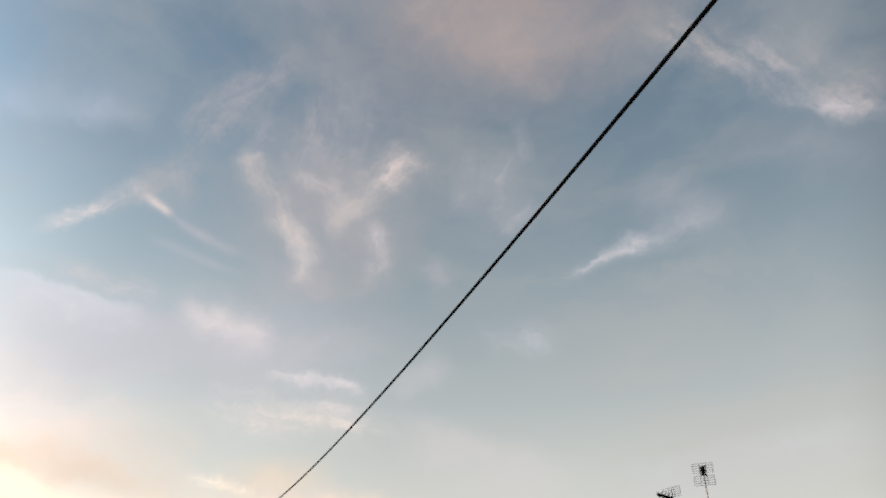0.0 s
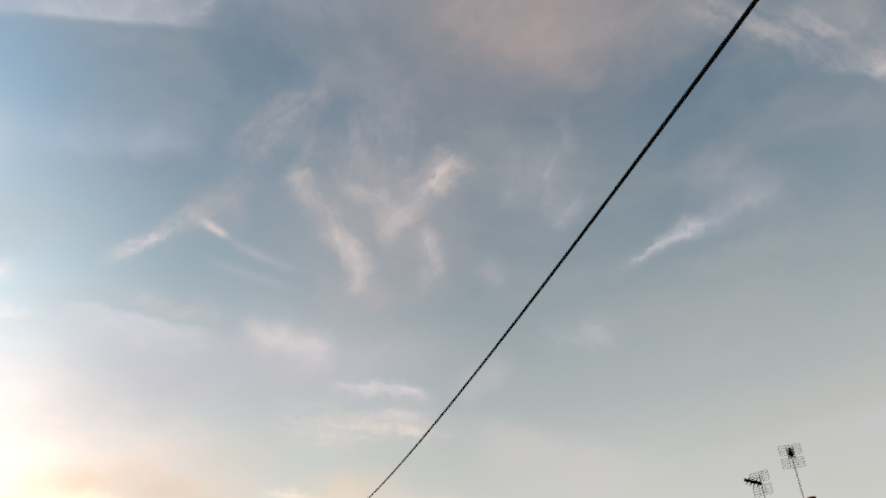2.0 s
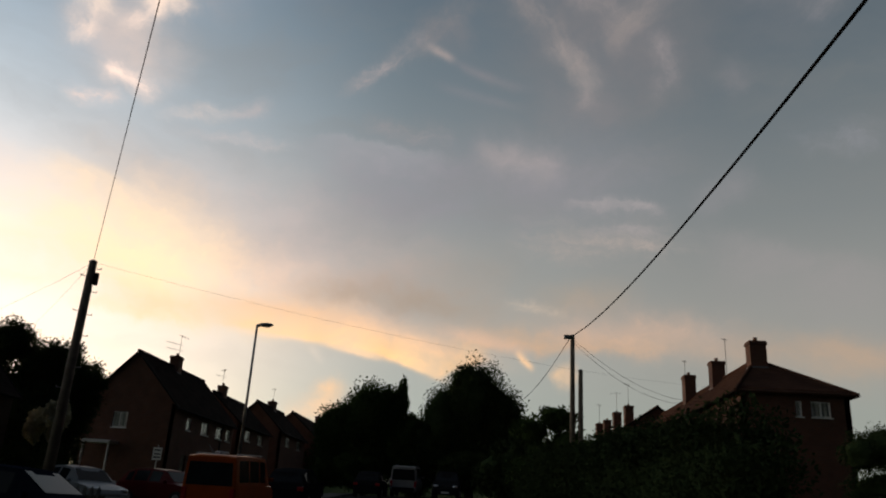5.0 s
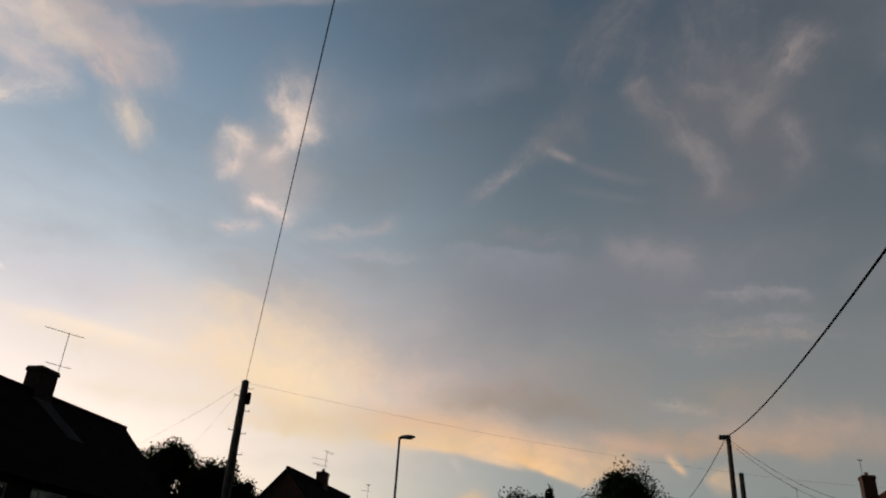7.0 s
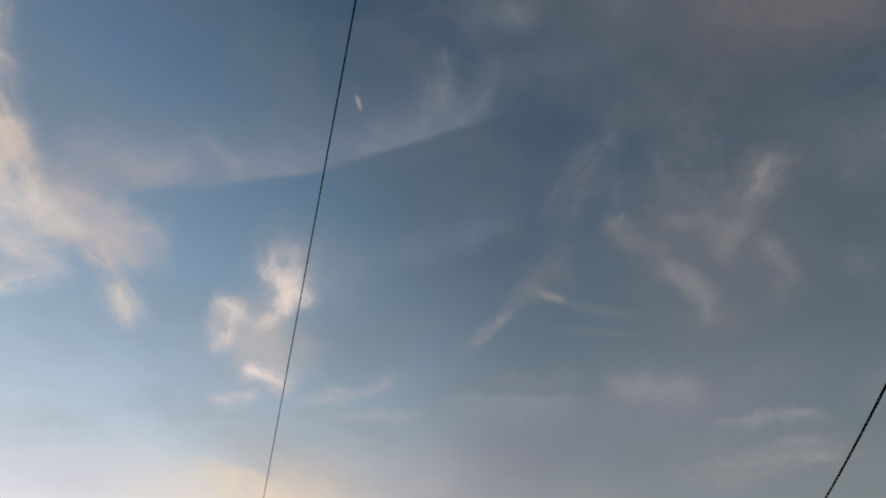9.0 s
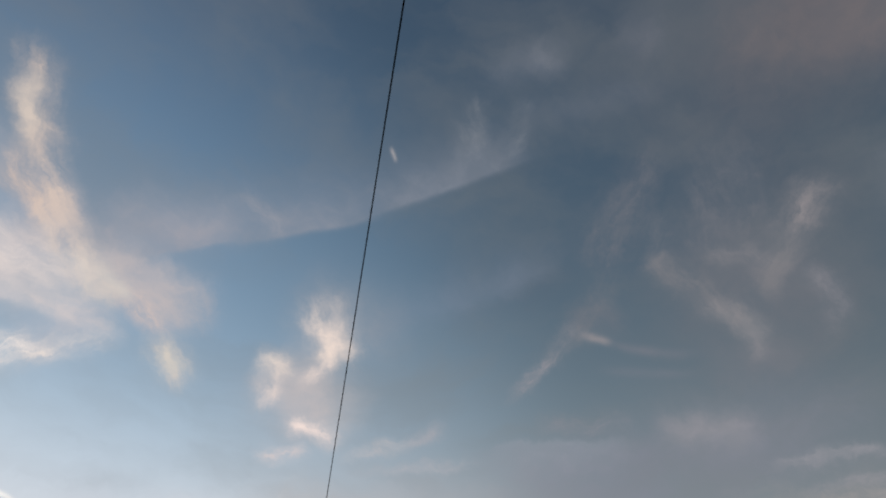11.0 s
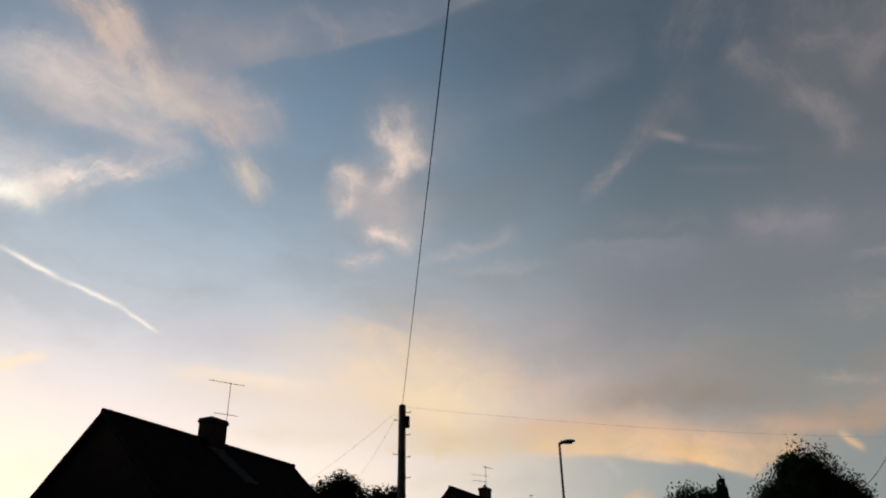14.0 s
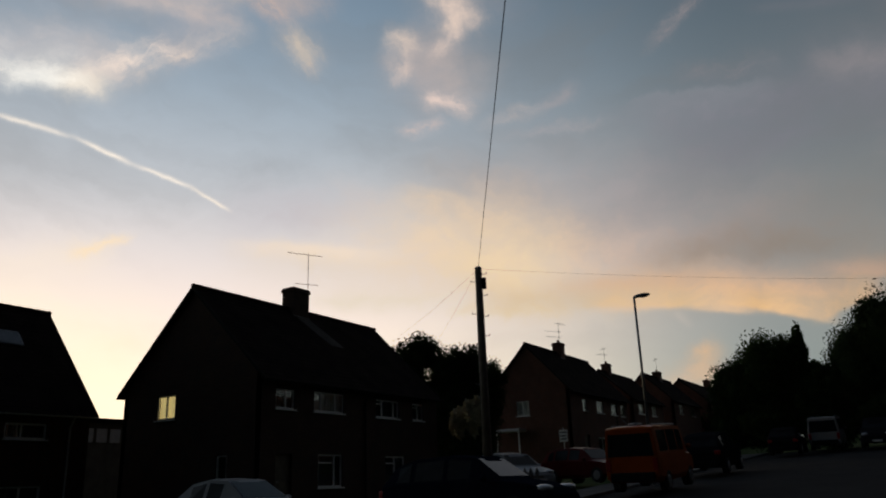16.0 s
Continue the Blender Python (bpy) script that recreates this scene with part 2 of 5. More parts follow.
# fibres over the pegged pole
streak((-62.7, 25.7), (-68.7, 27.3), 0.75, 0.75, 0.84, (0.754, 0.674, 0.660), 0.16)
streak((-67.8, 27.1), (-71.4, 28.4), 0.93, 0.93, 0.42, (0.565, 0.521, 0.551))
streak((-56.2, 25.8), (-59.9, 26.0), 1.00, 0.89, 0.89, (0.835, 0.735, 0.731))
streak((-62.1, 25.0), (-74.5, 25.6), 0.70, 0.70, 0.53, (0.579, 0.567, 0.615))
haze((-73.0, 26.5), (-86.5, 25.4), 0.61, 3.66, 0.34, (0.471, 0.489, 0.565))
haze((-88.4, 26.1), (-94.9, 25.2), 2.34, 2.34, 0.40, (0.419, 0.407, 0.441))
streak((-90.5, 15.0), (-96.0, 14.7), 0.66, 0.66, 0.53, (0.649, 0.567, 0.485))
streak((-95.2, 22.9), (-103.0, 21.9), 0.53, 0.53, 0.32, (0.441, 0.429, 0.466))
# the lit fan of cloud
haze((-41.6, 19.1), (-56.2, 19.9), 3.65, 3.65, 0.52, (0.754, 0.728, 0.807))
haze((-54.6, 19.9), (-78.0, 18.6), 7.17, 5.38, 0.44, (0.649, 0.588, 0.615))
haze((-65.4, 20.6), (-86.7, 15.4), 6.69, 6.69, 0.37, (0.539, 0.495, 0.517))
haze((-42.3, 16.7), (-60.3, 15.3), 1.58, 4.75, 0.63, (1.050, 0.930, 0.781))
haze((-47.1, 13.5), (-61.5, 13.0), 1.08, 1.62, 0.63, (1.069, 0.994, 0.815))
trail((-55.8, 21.8), (-63.9, 19.4), 0.69, 2.76, 0.60, (1.069, 0.885, 0.691), 0.24)
haze((-61.6, 20.1), (-71.2, 16.1), 4.17, 4.17, 0.48, (1.003, 0.800, 0.601))
haze((-55.2, 16.9), (-68.8, 14.5), 7.52, 5.21, 0.57, (1.050, 0.851, 0.653))
haze((-59.0, 15.5), (-67.9, 14.4), 5.24, 3.49, 0.92, (1.098, 0.912, 0.638))
haze((-58.5, 11.7), (-69.8, 12.1), 1.15, 0.81, 0.57, (1.069, 0.912, 0.653))
# warm light spread below the shelf
haze((-49.5, 18.3), (-73.5, 13.5), 6.72, 5.50, 0.44, (1.362, 1.072, 0.730))
haze((-68.0, 16.9), (-82.5, 12.9), 4.05, 3.47, 0.37, (1.083, 0.773, 0.611))
trail((-67.7, 13.8), (-92.0, 10.4), 2.62, 1.05, 0.50, (1.246, 0.773, 0.476))
haze((-84.5, 12.1), (-107.1, 11.7), 2.62, 1.05, 0.57, (0.712, 0.452, 0.270))
haze((-103.2, 11.8), (-125.3, 10.1), 2.07, 2.59, 0.48, (0.554, 0.394, 0.279))
haze((-59.8, 12.6), (-81.1, 12.9), 2.66, 2.12, 0.52, (0.877, 0.670, 0.369))
# the shelf: grey above, peach below
haze((-73.0, 15.0), (-90.8, 14.3), 1.79, 1.79, 0.57, (0.375, 0.328, 0.281))
haze((-74.7, 15.8), (-85.0, 15.4), 1.44, 1.44, 0.32, (0.413, 0.358, 0.325))
trail((-66.3, 13.6), (-81.7, 13.2), 1.14, 1.42, 0.60, (0.979, 0.630, 0.400))
trail((-68.2, 12.3), (-80.4, 11.3), 1.88, 0.52, 0.80, (1.098, 0.751, 0.378))
trail((-78.7, 11.6), (-86.2, 9.5), 2.31, 0.51, 0.85, (1.098, 0.704, 0.338), 0.20)
trail((-85.0, 9.4), (-89.9, 11.3), 2.72, 0.54, 0.60, (1.054, 0.682, 0.347))
trail((-85.4, 13.1), (-93.2, 11.5), 1.09, 0.73, 0.40, (0.921, 0.602, 0.447))
trail((-91.7, 11.7), (-93.0, 10.3), 0.49, 0.40, 0.70, (1.035, 0.704, 0.427))
haze((-92.4, 13.8), (-109.3, 12.0), 2.60, 2.60, 0.44, (0.678, 0.502, 0.417))
trail((-76.2, 11.2), (-77.3, 10.0), 0.61, 0.51, 0.40, (0.802, 0.751, 0.691))
haze((-78.2, 9.0), (-77.3, 6.0), 1.84, 1.61, 0.80, (1.035, 0.704, 0.427))
haze((-74.8, 6.7), (-79.3, 6.4), 1.72, 1.72, 0.57, (1.012, 0.735, 0.511))
haze((-94.7, 10.0), (-96.1, 9.9), 1.19, 1.19, 0.69, (0.979, 0.674, 0.410))
trail((-70.0, 11.7), (-77.3, 11.5), 2.31, 0.46, 0.45, (1.183, 0.847, 0.587))
trail((-76.5, 11.6), (-82.1, 10.6), 2.65, 0.40, 0.60, (1.330, 0.896, 0.524), -0.12)
trail((-81.4, 10.9), (-86.9, 9.1), 2.51, 0.38, 0.60, (1.330, 0.896, 0.524), 0.11)
# the ring-shaped puff
haze((-56.8, 32.3), (-63.1, 27.8), 4.09, 3.50, 0.46, (0.785, 0.689, 0.664))
haze((-57.9, 36.6), (-67.4, 35.0), 4.16, 4.16, 0.34, (0.452, 0.428, 0.443))
streak((-59.0, 36.2), (-61.9, 32.5), 3.41, 2.27, 0.73, (1.078, 0.907, 0.807))
haze((-60.3, 35.1), (-61.4, 32.9), 2.24, 2.00, 0.86, (1.185, 0.974, 0.852), 0.33)
streak((-62.0, 32.8), (-58.6, 30.8), 1.02, 1.02, 0.63, (1.037, 0.879, 0.807))
streak((-55.5, 32.1), (-58.0, 32.1), 1.44, 1.44, 0.84, (1.229, 1.024, 0.871))
streak((-56.6, 32.0), (-56.8, 29.2), 1.33, 1.33, 0.68, (1.037, 0.888, 0.825))
haze((-56.9, 31.9), (-60.3, 28.1), 4.05, 4.05, 0.48, (0.678, 0.611, 0.617))
streak((-58.2, 28.3), (-62.6, 27.3), 1.12, 1.46, 0.79, (1.078, 0.907, 0.852))
# the tall bright cloud
haze((-36.9, 39.8), (-32.6, 34.2), 3.96, 3.96, 0.63, (0.659, 0.591, 0.617))
streak((-28.8, 49.0), (-33.3, 41.1), 1.96, 2.15, 0.95, (0.793, 0.660, 0.586))
haze((-29.4, 46.9), (-31.8, 42.6), 1.41, 1.41, 0.97, (0.793, 0.699, 0.630))
streak((-30.5, 41.1), (-37.1, 38.6), 1.94, 1.94, 0.84, (0.793, 0.634, 0.556))
streak((-34.9, 38.4), (-43.2, 34.8), 2.98, 2.73, 0.89, (0.793, 0.679, 0.617))
haze((-38.6, 37.0), (-43.4, 34.7), 1.87, 1.87, 0.97, (0.793, 0.739, 0.682))
streak((-41.8, 35.5), (-48.8, 32.9), 3.07, 1.43, 0.79, (0.731, 0.622, 0.605))
haze((-40.2, 37.8), (-47.7, 36.4), 2.68, 2.68, 0.57, (0.579, 0.544, 0.580))
streak((-46.1, 38.1), (-49.4, 33.7), 1.90, 1.90, 0.47, (0.603, 0.562, 0.586))
streak((-48.5, 36.7), (-50.8, 33.5), 2.12, 2.12, 0.34, (0.539, 0.511, 0.544))
streak((-46.9, 32.9), (-49.5, 30.1), 2.04, 1.94, 0.97, (0.793, 0.712, 0.649))
haze((-47.5, 32.3), (-49.0, 30.7), 1.27, 1.16, 0.80, (0.793, 0.746, 0.682))
streak((-34.6, 33.5), (-43.9, 32.3), 1.93, 0.77, 0.63, (0.691, 0.634, 0.642))
haze((-36.4, 30.0), (-42.1, 32.7), 2.45, 2.45, 0.57, (0.603, 0.585, 0.642))
streak((-31.9, 44.3), (-37.0, 37.8), 2.17, 1.97, 0.89, (0.793, 0.660, 0.592))
haze((-40.2, 37.0), (-49.6, 34.7), 3.75, 2.95, 0.69, (0.665, 0.597, 0.598))
trail((-40.3, 36.7), (-44.1, 34.8), 0.83, 0.75, 0.70, (0.793, 0.746, 0.695))
# its arm that reaches over the street
haze((-37.7, 38.4), (-52.3, 42.0), 4.12, 2.75, 0.71, (0.468, 0.452, 0.499))
trail((-42.6, 37.8), (-52.0, 41.0), 3.09, 0.40, 0.50, (0.448, 0.437, 0.488), -0.15)
trail((-49.7, 40.0), (-66.0, 43.6), 5.62, 0.56, 0.68, (0.349, 0.369, 0.435))
trail((-61.5, 42.8), (-82.2, 47.4), 4.60, 0.63, 0.62, (0.310, 0.338, 0.410))
streak((-75.5, 52.1), (-75.2, 47.8), 1.77, 1.77, 0.29, (0.408, 0.417, 0.456))
streak((-81.4, 51.1), (-79.5, 47.0), 1.53, 1.53, 0.19, (0.362, 0.379, 0.425))
haze((-77.5, 53.9), (-86.5, 53.9), 2.41, 2.41, 0.21, (0.302, 0.321, 0.381))
haze((-82.8, 54.7), (-87.3, 53.2), 1.80, 1.80, 0.23, (0.327, 0.338, 0.386))
haze((-94.4, 53.9), (-98.6, 53.3), 2.54, 2.54, 0.28, (0.249, 0.254, 0.305))
haze((-78.9, 49.4), (-98.0, 49.7), 2.39, 2.39, 0.21, (0.228, 0.250, 0.301))
streak((-51.0, 44.4), (-55.2, 41.0), 1.35, 1.35, 0.37, (0.458, 0.447, 0.488))
trail((-66.0, 48.7), (-66.6, 47.6), 0.29, 0.29, 0.60, (0.539, 0.511, 0.521))
haze((-63.3, 34.7), (-83.9, 39.1), 3.57, 1.78, 0.34, (0.249, 0.313, 0.420))
haze((-17.4, 52.8), (-51.4, 62.3), 10.39, 10.39, 0.37, (0.183, 0.202, 0.236))
trail((-134.0, 61.6), (-108.7, 45.2), 13.02, 6.90, 0.45, (0.183, 0.158, 0.173))
haze((-99.5, 50.1), (-120.1, 44.5), 6.30, 1.26, 0.32, (0.198, 0.181, 0.195))
# loose cirrus by the sun
haze((-26.2, 42.8), (-31.3, 40.0), 2.90, 2.90, 0.46, (0.558, 0.536, 0.562))
haze((-26.3, 34.9), (-41.1, 35.0), 4.62, 4.62, 0.63, (0.943, 0.837, 0.798))
streak((-26.5, 36.1), (-39.5, 35.7), 2.46, 2.46, 0.42, (0.990, 0.891, 0.851))
trail((-31.2, 33.2), (-44.4, 32.1), 2.55, 0.68, 0.45, (0.827, 0.761, 0.764))
streak((-30.0, 26.3), (-44.0, 32.2), 1.73, 1.53, 0.68, (1.000, 0.900, 0.842), 0.22)
haze((-30.0, 26.6), (-33.8, 27.4), 1.79, 1.49, 0.97, (1.192, 1.124, 0.992))
haze((-24.9, 28.9), (-34.6, 29.1), 3.46, 3.46, 0.57, (0.978, 0.915, 0.921))
streak((-25.2, 26.9), (-32.8, 27.2), 2.62, 1.34, 0.97, (1.424, 1.415, 1.334))
haze((-27.6, 27.0), (-30.9, 27.2), 1.59, 1.39, 0.97, (1.424, 1.467, 1.425))
streak((-31.2, 27.7), (-38.2, 30.8), 1.31, 1.01, 0.73, (1.253, 1.116, 1.027))
haze((-26.7, 11.2), (-37.9, 8.8), 6.15, 7.68, 0.57, (1.424, 1.352, 1.005))
haze((-26.4, 13.9), (-35.4, 16.4), 2.55, 2.55, 0.46, (1.374, 1.230, 1.027))
streak((-32.2, 16.0), (-36.8, 17.6), 0.93, 0.83, 0.73, (1.399, 1.161, 0.842), -0.15)
trail((-42.0, 17.3), (-56.5, 16.6), 0.71, 1.61, 0.55, (1.387, 1.149, 0.881))
# vapour trail
trail((-25.9, 24.3), (-32.1, 23.5), 0.32, 0.30, 0.92, (1.424, 1.352, 1.234))
trail((-31.4, 23.7), (-36.3, 22.1), 0.32, 0.29, 0.92, (1.424, 1.352, 1.234))
trail((-35.5, 22.4), (-40.6, 21.0), 0.30, 0.26, 0.92, (1.424, 1.352, 1.234))
trail((-39.7, 21.3), (-43.3, 19.4), 0.27, 0.24, 0.85, (1.424, 1.327, 1.175))
# the eastern half, behind, is already dusk
dusk = wrange(wvec("DOT_PRODUCT", ray_dir, tuple(way(-42, 10))), -0.34, -0.02, 1.0, 0.0)
sky["colour"] = wmix(dusk, sky["colour"], lin(14, 17, 27))
back = wt.nodes.new("ShaderNodeBackground")
wt.links.new(sky["colour"], back.inputs[0])
back.inputs[1].default_value = 1.0
wt.links.new(back.outputs[0], wt.nodes.new("ShaderNodeOutputWorld").inputs[0])

# the sun, low behind the cloud and the roofs
sun = new("sun", bpy.data.lights.new("sun", "SUN"))
sun.data.energy, sun.data.angle, sun.data.color = 0.5, radians(10), (1.0, 0.78, 0.52)
sun.matrix_world = look(way(SUN_YAW, SUN_EL) * 60, (0, 0, 0))


# ---- materials ----
def mat(name, c1, c2, scale=4.0, rough=0.8, bump=0.0, metal=0.0, fine=60.0, grain=0.25, spec=0.5):
    """A surface with blotches (scale) and grain (fine) between two colours."""
    m = bpy.data.materials.new(name)
    m.use_nodes = True
    t = m.node_tree
    b = t.nodes["Principled BSDF"]
    co = t.nodes.new("ShaderNodeTexCoord")
    n1, n2 = t.nodes.new("ShaderNodeTexNoise"), t.nodes.new("ShaderNodeTexNoise")
    for n, s in ((n1, scale), (n2, fine)):
        n.inputs["Scale"].default_value, n.inputs["Detail"].default_value = s, 5
        t.links.new(co.outputs["Object"], n.inputs["Vector"])
    ma = t.nodes.new("ShaderNodeMix")
    ma.inputs[0].default_value = grain
    t.links.new(n1.outputs[0], ma.inputs[2])
    t.links.new(n2.outputs[0], ma.inputs[3])
    mx = t.nodes.new("ShaderNodeMix")
    mx.data_type = "RGBA"
    mx.inputs[6].default_value, mx.inputs[7].default_value = (*c1, 1), (*c2, 1)
    rg = t.nodes.new("ShaderNodeMapRange")
    rg.inputs[1].default_value, rg.inputs[2].default_value = 0.35, 0.65
    t.links.new(ma.outputs[0], rg.inputs[0])
    t.links.new(rg.outputs[0], mx.inputs[0])
    t.links.new(mx.outputs[2], b.inputs["Base Color"])
    b.inputs["Roughness"].default_value, b.inputs["Metallic"].default_value = rough, metal
    b.inputs["Specular IOR Level"].default_value = spec
    if bump:
        bp = t.nodes.new("ShaderNodeBump")
        bp.inputs["Strength"].default_value, bp.inputs["Distance"].default_value = bump, 0.02
        t.links.new(ma.outputs[0], bp.inputs["Height"])
        t.links.new(bp.outputs[0], b.inputs["Normal"])
    return m


def brickwork(name, c1, c2, mortar):
    m = bpy.data.materials.new(name)
    m.use_nodes = True
    t = m.node_tree
    b = t.nodes["Principled BSDF"]
    co = t.nodes.new("ShaderNodeTexCoord")
    # lay the courses on both wall directions: x + y along the wall, z up
    sep, com = t.nodes.new("ShaderNodeSeparateXYZ"), t.nodes.new("ShaderNodeCombineXYZ")
    add = t.nodes.new("ShaderNodeMath")
    t.links.new(co.outputs["Object"], sep.inputs[0])
    t.links.new(sep.outputs[0], add.inputs[0])
    t.links.new(sep.outputs[1], add.inputs[1])
    t.links.new(add.outputs[0], com.inputs[0])
    t.links.new(sep.outputs[2], com.inputs[1])
    br = t.nodes.new("ShaderNodeTexBrick")
    for k, v in (("Scale", 1.0), ("Brick Width", 0.225), ("Row Height", 0.075), ("Mortar Size", 0.006), ("Bias", -0.2)):
        br.inputs[k].default_value = v
    br.inputs["Color1"].default_value, br.inputs["Color2"].default_value, br.inputs["Mortar"].default_value = (*c1, 1), (*c2, 1), (*mortar, 1)
    t.links.new(com.outputs[0], br.inputs["Vector"])
    nz = t.nodes.new("ShaderNodeTexNoise")
    nz.inputs["Scale"].default_value, nz.inputs["Detail"].default_value = 1.3, 6
    t.links.new(co.outputs["Object"], nz.inputs["Vector"])
    mx = t.nodes.new("ShaderNodeMix")
    mx.data_type, mx.blend_type = "RGBA", "MULTIPLY"
    mx.inputs[0].default_value = 0.6
    t.links.new(br.outputs[0], mx.inputs[6])
    t.links.new(nz.outputs[0], mx.inputs[7])
    t.links.new(mx.outputs[2], b.inputs["Base Color"])
    b.inputs["Roughness"].default_value = 0.9
    bp = t.nodes.new("ShaderNodeBump")
    bp.inputs["Strength"].default_value, bp.inputs["Distance"].default_value, bp.invert = 0.5, 0.008, True
    t.links.new(br.outputs[1], bp.inputs["Height"])
    t.links.new(bp.outputs[0], b.inputs["Normal"])
    return m


BRICK = brickwork("brown_brick", (0.08, 0.032, 0.02), (0.055, 0.023, 0.015), (0.065, 0.053, 0.042))
BRICK_RED = brickwork("red_brick", (0.2, 0.075, 0.045), (0.15, 0.055, 0.035), (0.16, 0.13, 0.11))
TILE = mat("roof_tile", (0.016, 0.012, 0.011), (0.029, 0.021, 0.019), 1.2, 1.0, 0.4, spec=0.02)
TILE_RED = mat("red_roof_tile", (0.07, 0.035, 0.026), (0.1, 0.05, 0.034), 1.2, 1.0, 0.4, spec=0.02)
LEAD = mat("lead_flashing", (0.12, 0.12, 0.13), (0.2, 0.2, 0.21), 3, 0.55, 0.1)
UPVC = mat("white_upvc", (0.74, 0.74, 0.74), (0.82, 0.82, 0.8), 3, 0.4)
CURTAIN = mat("net_curtain", (0.62, 0.6, 0.54), (0.76, 0.74, 0.68), 9, 0.95, 0.3)
# dark sheet standing for the unlit, unbuilt room behind the glass
ROOM_DARK = mat("dark_room_sheet", (0.05, 0.045, 0.05), (0.1, 0.09, 0.09), 9, 0.95, 0.3)
POT = mat("clay_pot", (0.16, 0.07, 0.04), (0.24, 0.11, 0.07), 6, 0.85, 0.2)
METAL = mat("aerial_alloy", (0.3, 0.3, 0.31), (0.42, 0.42, 0.43), 8, 0.4, 0, 0.9)
GALV = mat("galvanised_steel", (0.22, 0.23, 0.24), (0.33, 0.34, 0.35), 5, 0.5, 0.05, 0.8)
WOOD = mat("creosoted_wood", (0.1, 0.075, 0.055), (0.18, 0.14, 0.1), 3, 0.85, 0.5)
BLACK = mat("black_plastic", (0.012, 0.012, 0.012), (0.02, 0.02, 0.02), 8, 0.8, spec=0.1)
CABLE = mat("black_cable", (0.008, 0.008, 0.009), (0.012, 0.012, 0.012), 20, 1.0, spec=0.0)
RUBBER = mat("tyre_rubber", (0.012, 0.012, 0.012), (0.025, 0.025, 0.024), 20, 0.85)
ALLOY = mat("alloy_rim", (0.35, 0.35, 0.36), (0.5, 0.5, 0.5), 10, 0.35, 0, 0.9)
BARK = mat("bark", (0.05, 0.038, 0.028), (0.11, 0.085, 0.06), 7, 0.95, 0.8)
LEAF = mat("leaf_green", (0.03, 0.055, 0.018), (0.06, 0.09, 0.03), 1.5, 1.0, 0, 0, 12, 0.5, 0.02)
LEAF_DARK = mat("leaf_dark", (0.025, 0.042, 0.018), (0.045, 0.065, 0.025), 1.5, 1.0, 0, 0, 12, 0.5, 0.02)
PLUME = mat("pampas_plume", (0.5, 0.46, 0.32), (0.64, 0.6, 0.44), 4, 0.95)
GRASS = mat("grass", (0.03, 0.05, 0.015), (0.06, 0.085, 0.03), 0.8, 1.0, 0.6, 0, 30, 0.5, 0.02)
ASPHALT = mat("asphalt", (0.02, 0.02, 0.021), (0.034, 0.034, 0.035), 0.7, 1.0, 0.3, 0, 90, 0.5, 0.05)
PAVING = mat("paving", (0.09, 0.087, 0.083), (0.14, 0.136, 0.13), 1.5, 1.0, 0.3, spec=0.05)
KERB = mat("kerb_concrete", (0.13, 0.127, 0.12), (0.19, 0.185, 0.18), 2, 1.0, 0.3, spec=0.05)
RENDERED = mat("weathered_boards", (0.1, 0.085, 0.07), (0.16, 0.14, 0.12), 2, 0.9, 0.2)


def glass(name, tint=(0.9, 0.93, 0.92)):
    m = bpy.data.materials.new(name)
    m.use_nodes = True
    b = m.node_tree.nodes["Principled BSDF"]
    b.inputs["Base Color"].default_value = (*tint, 1)
    b.inputs["Roughness"].default_value, b.inputs["IOR"].default_value = 0.03, 1.45
    b.inputs["Transmission Weight"].default_value = 1.0
    return m


GLASS = glass("window_glass")
CAR_GLASS = mat("dark_car_glass", (0.012, 0.013, 0.015), (0.018, 0.02, 0.022), 3, 0.12, 0, 0, 60, 0.2, 0.1)


def paint(name, c, rough=0.3, spec=0.06):
    m = mat(name, c, tuple(v * 0.8 for v in c), 2.0, rough, 0, 0, 200, 0.3, spec)
    m.node_tree.nodes["Principled BSDF"].inputs["Coat Weight"].default_value = spec / 4
    m.node_tree.nodes["Principled BSDF"].inputs["Coat Roughness"].default_value = 0.08
    return m


def glow(name, c, strength):
    m = bpy.data.materials.new(name)
    m.use_nodes = True
    b = m.node_tree.nodes["Principled BSDF"]
    b.inputs["Base Color"].default_value = (*c, 1)
    b.inputs["Emission Color"].default_value, b.inputs["Emission Strength"].default_value = (*c, 1), strength
    return m


# the gable window's brightness is put into its cloth as glow; no lamp behind
GLOW_CLOTH = glow("glowing_curtain", (0.75, 0.62, 0.28), 0.8)
LENS = mat("clear_lens", (0.5, 0.5, 0.52), (0.65, 0.65, 0.66), 9, 0.15, 0, 0.3)
RED_LENS = mat("red_lens", (0.3, 0.012, 0.015), (0.38, 0.02, 0.02), 9, 0.2)


# ---- building helpers ----
def slope(x, y):
    """Height of the ground: the street climbs away from the camera and falls towards the houses opposite."""
    z = 0.05 * min(max(x, -14), 130)
    if y > 4:
        z -= 0.03 * (min(y, 40) - 4)
    elif y < -1:
        z += 0.09 * (-1 - max(y, -24))
    return z


def link(name, bm, material, parent=None, smooth=False):
    me = bpy.data.meshes.new(name)
    bmesh.ops.recalc_face_normals(bm, faces=bm.faces)
    bm.to_mesh(me)
    bm.free()
    if smooth:
        for p in me.polygons:
            p.use_smooth = True
    for m in material if isinstance(material, (list, tuple)) else (material,):
        me.materials.append(m)
    ob = new(name, me)
    ob.parent = parent
    return ob


def part(name, bm, material, parent, label="", smooth=False):
    return tagged(link(name, bm, material, parent, smooth), label)


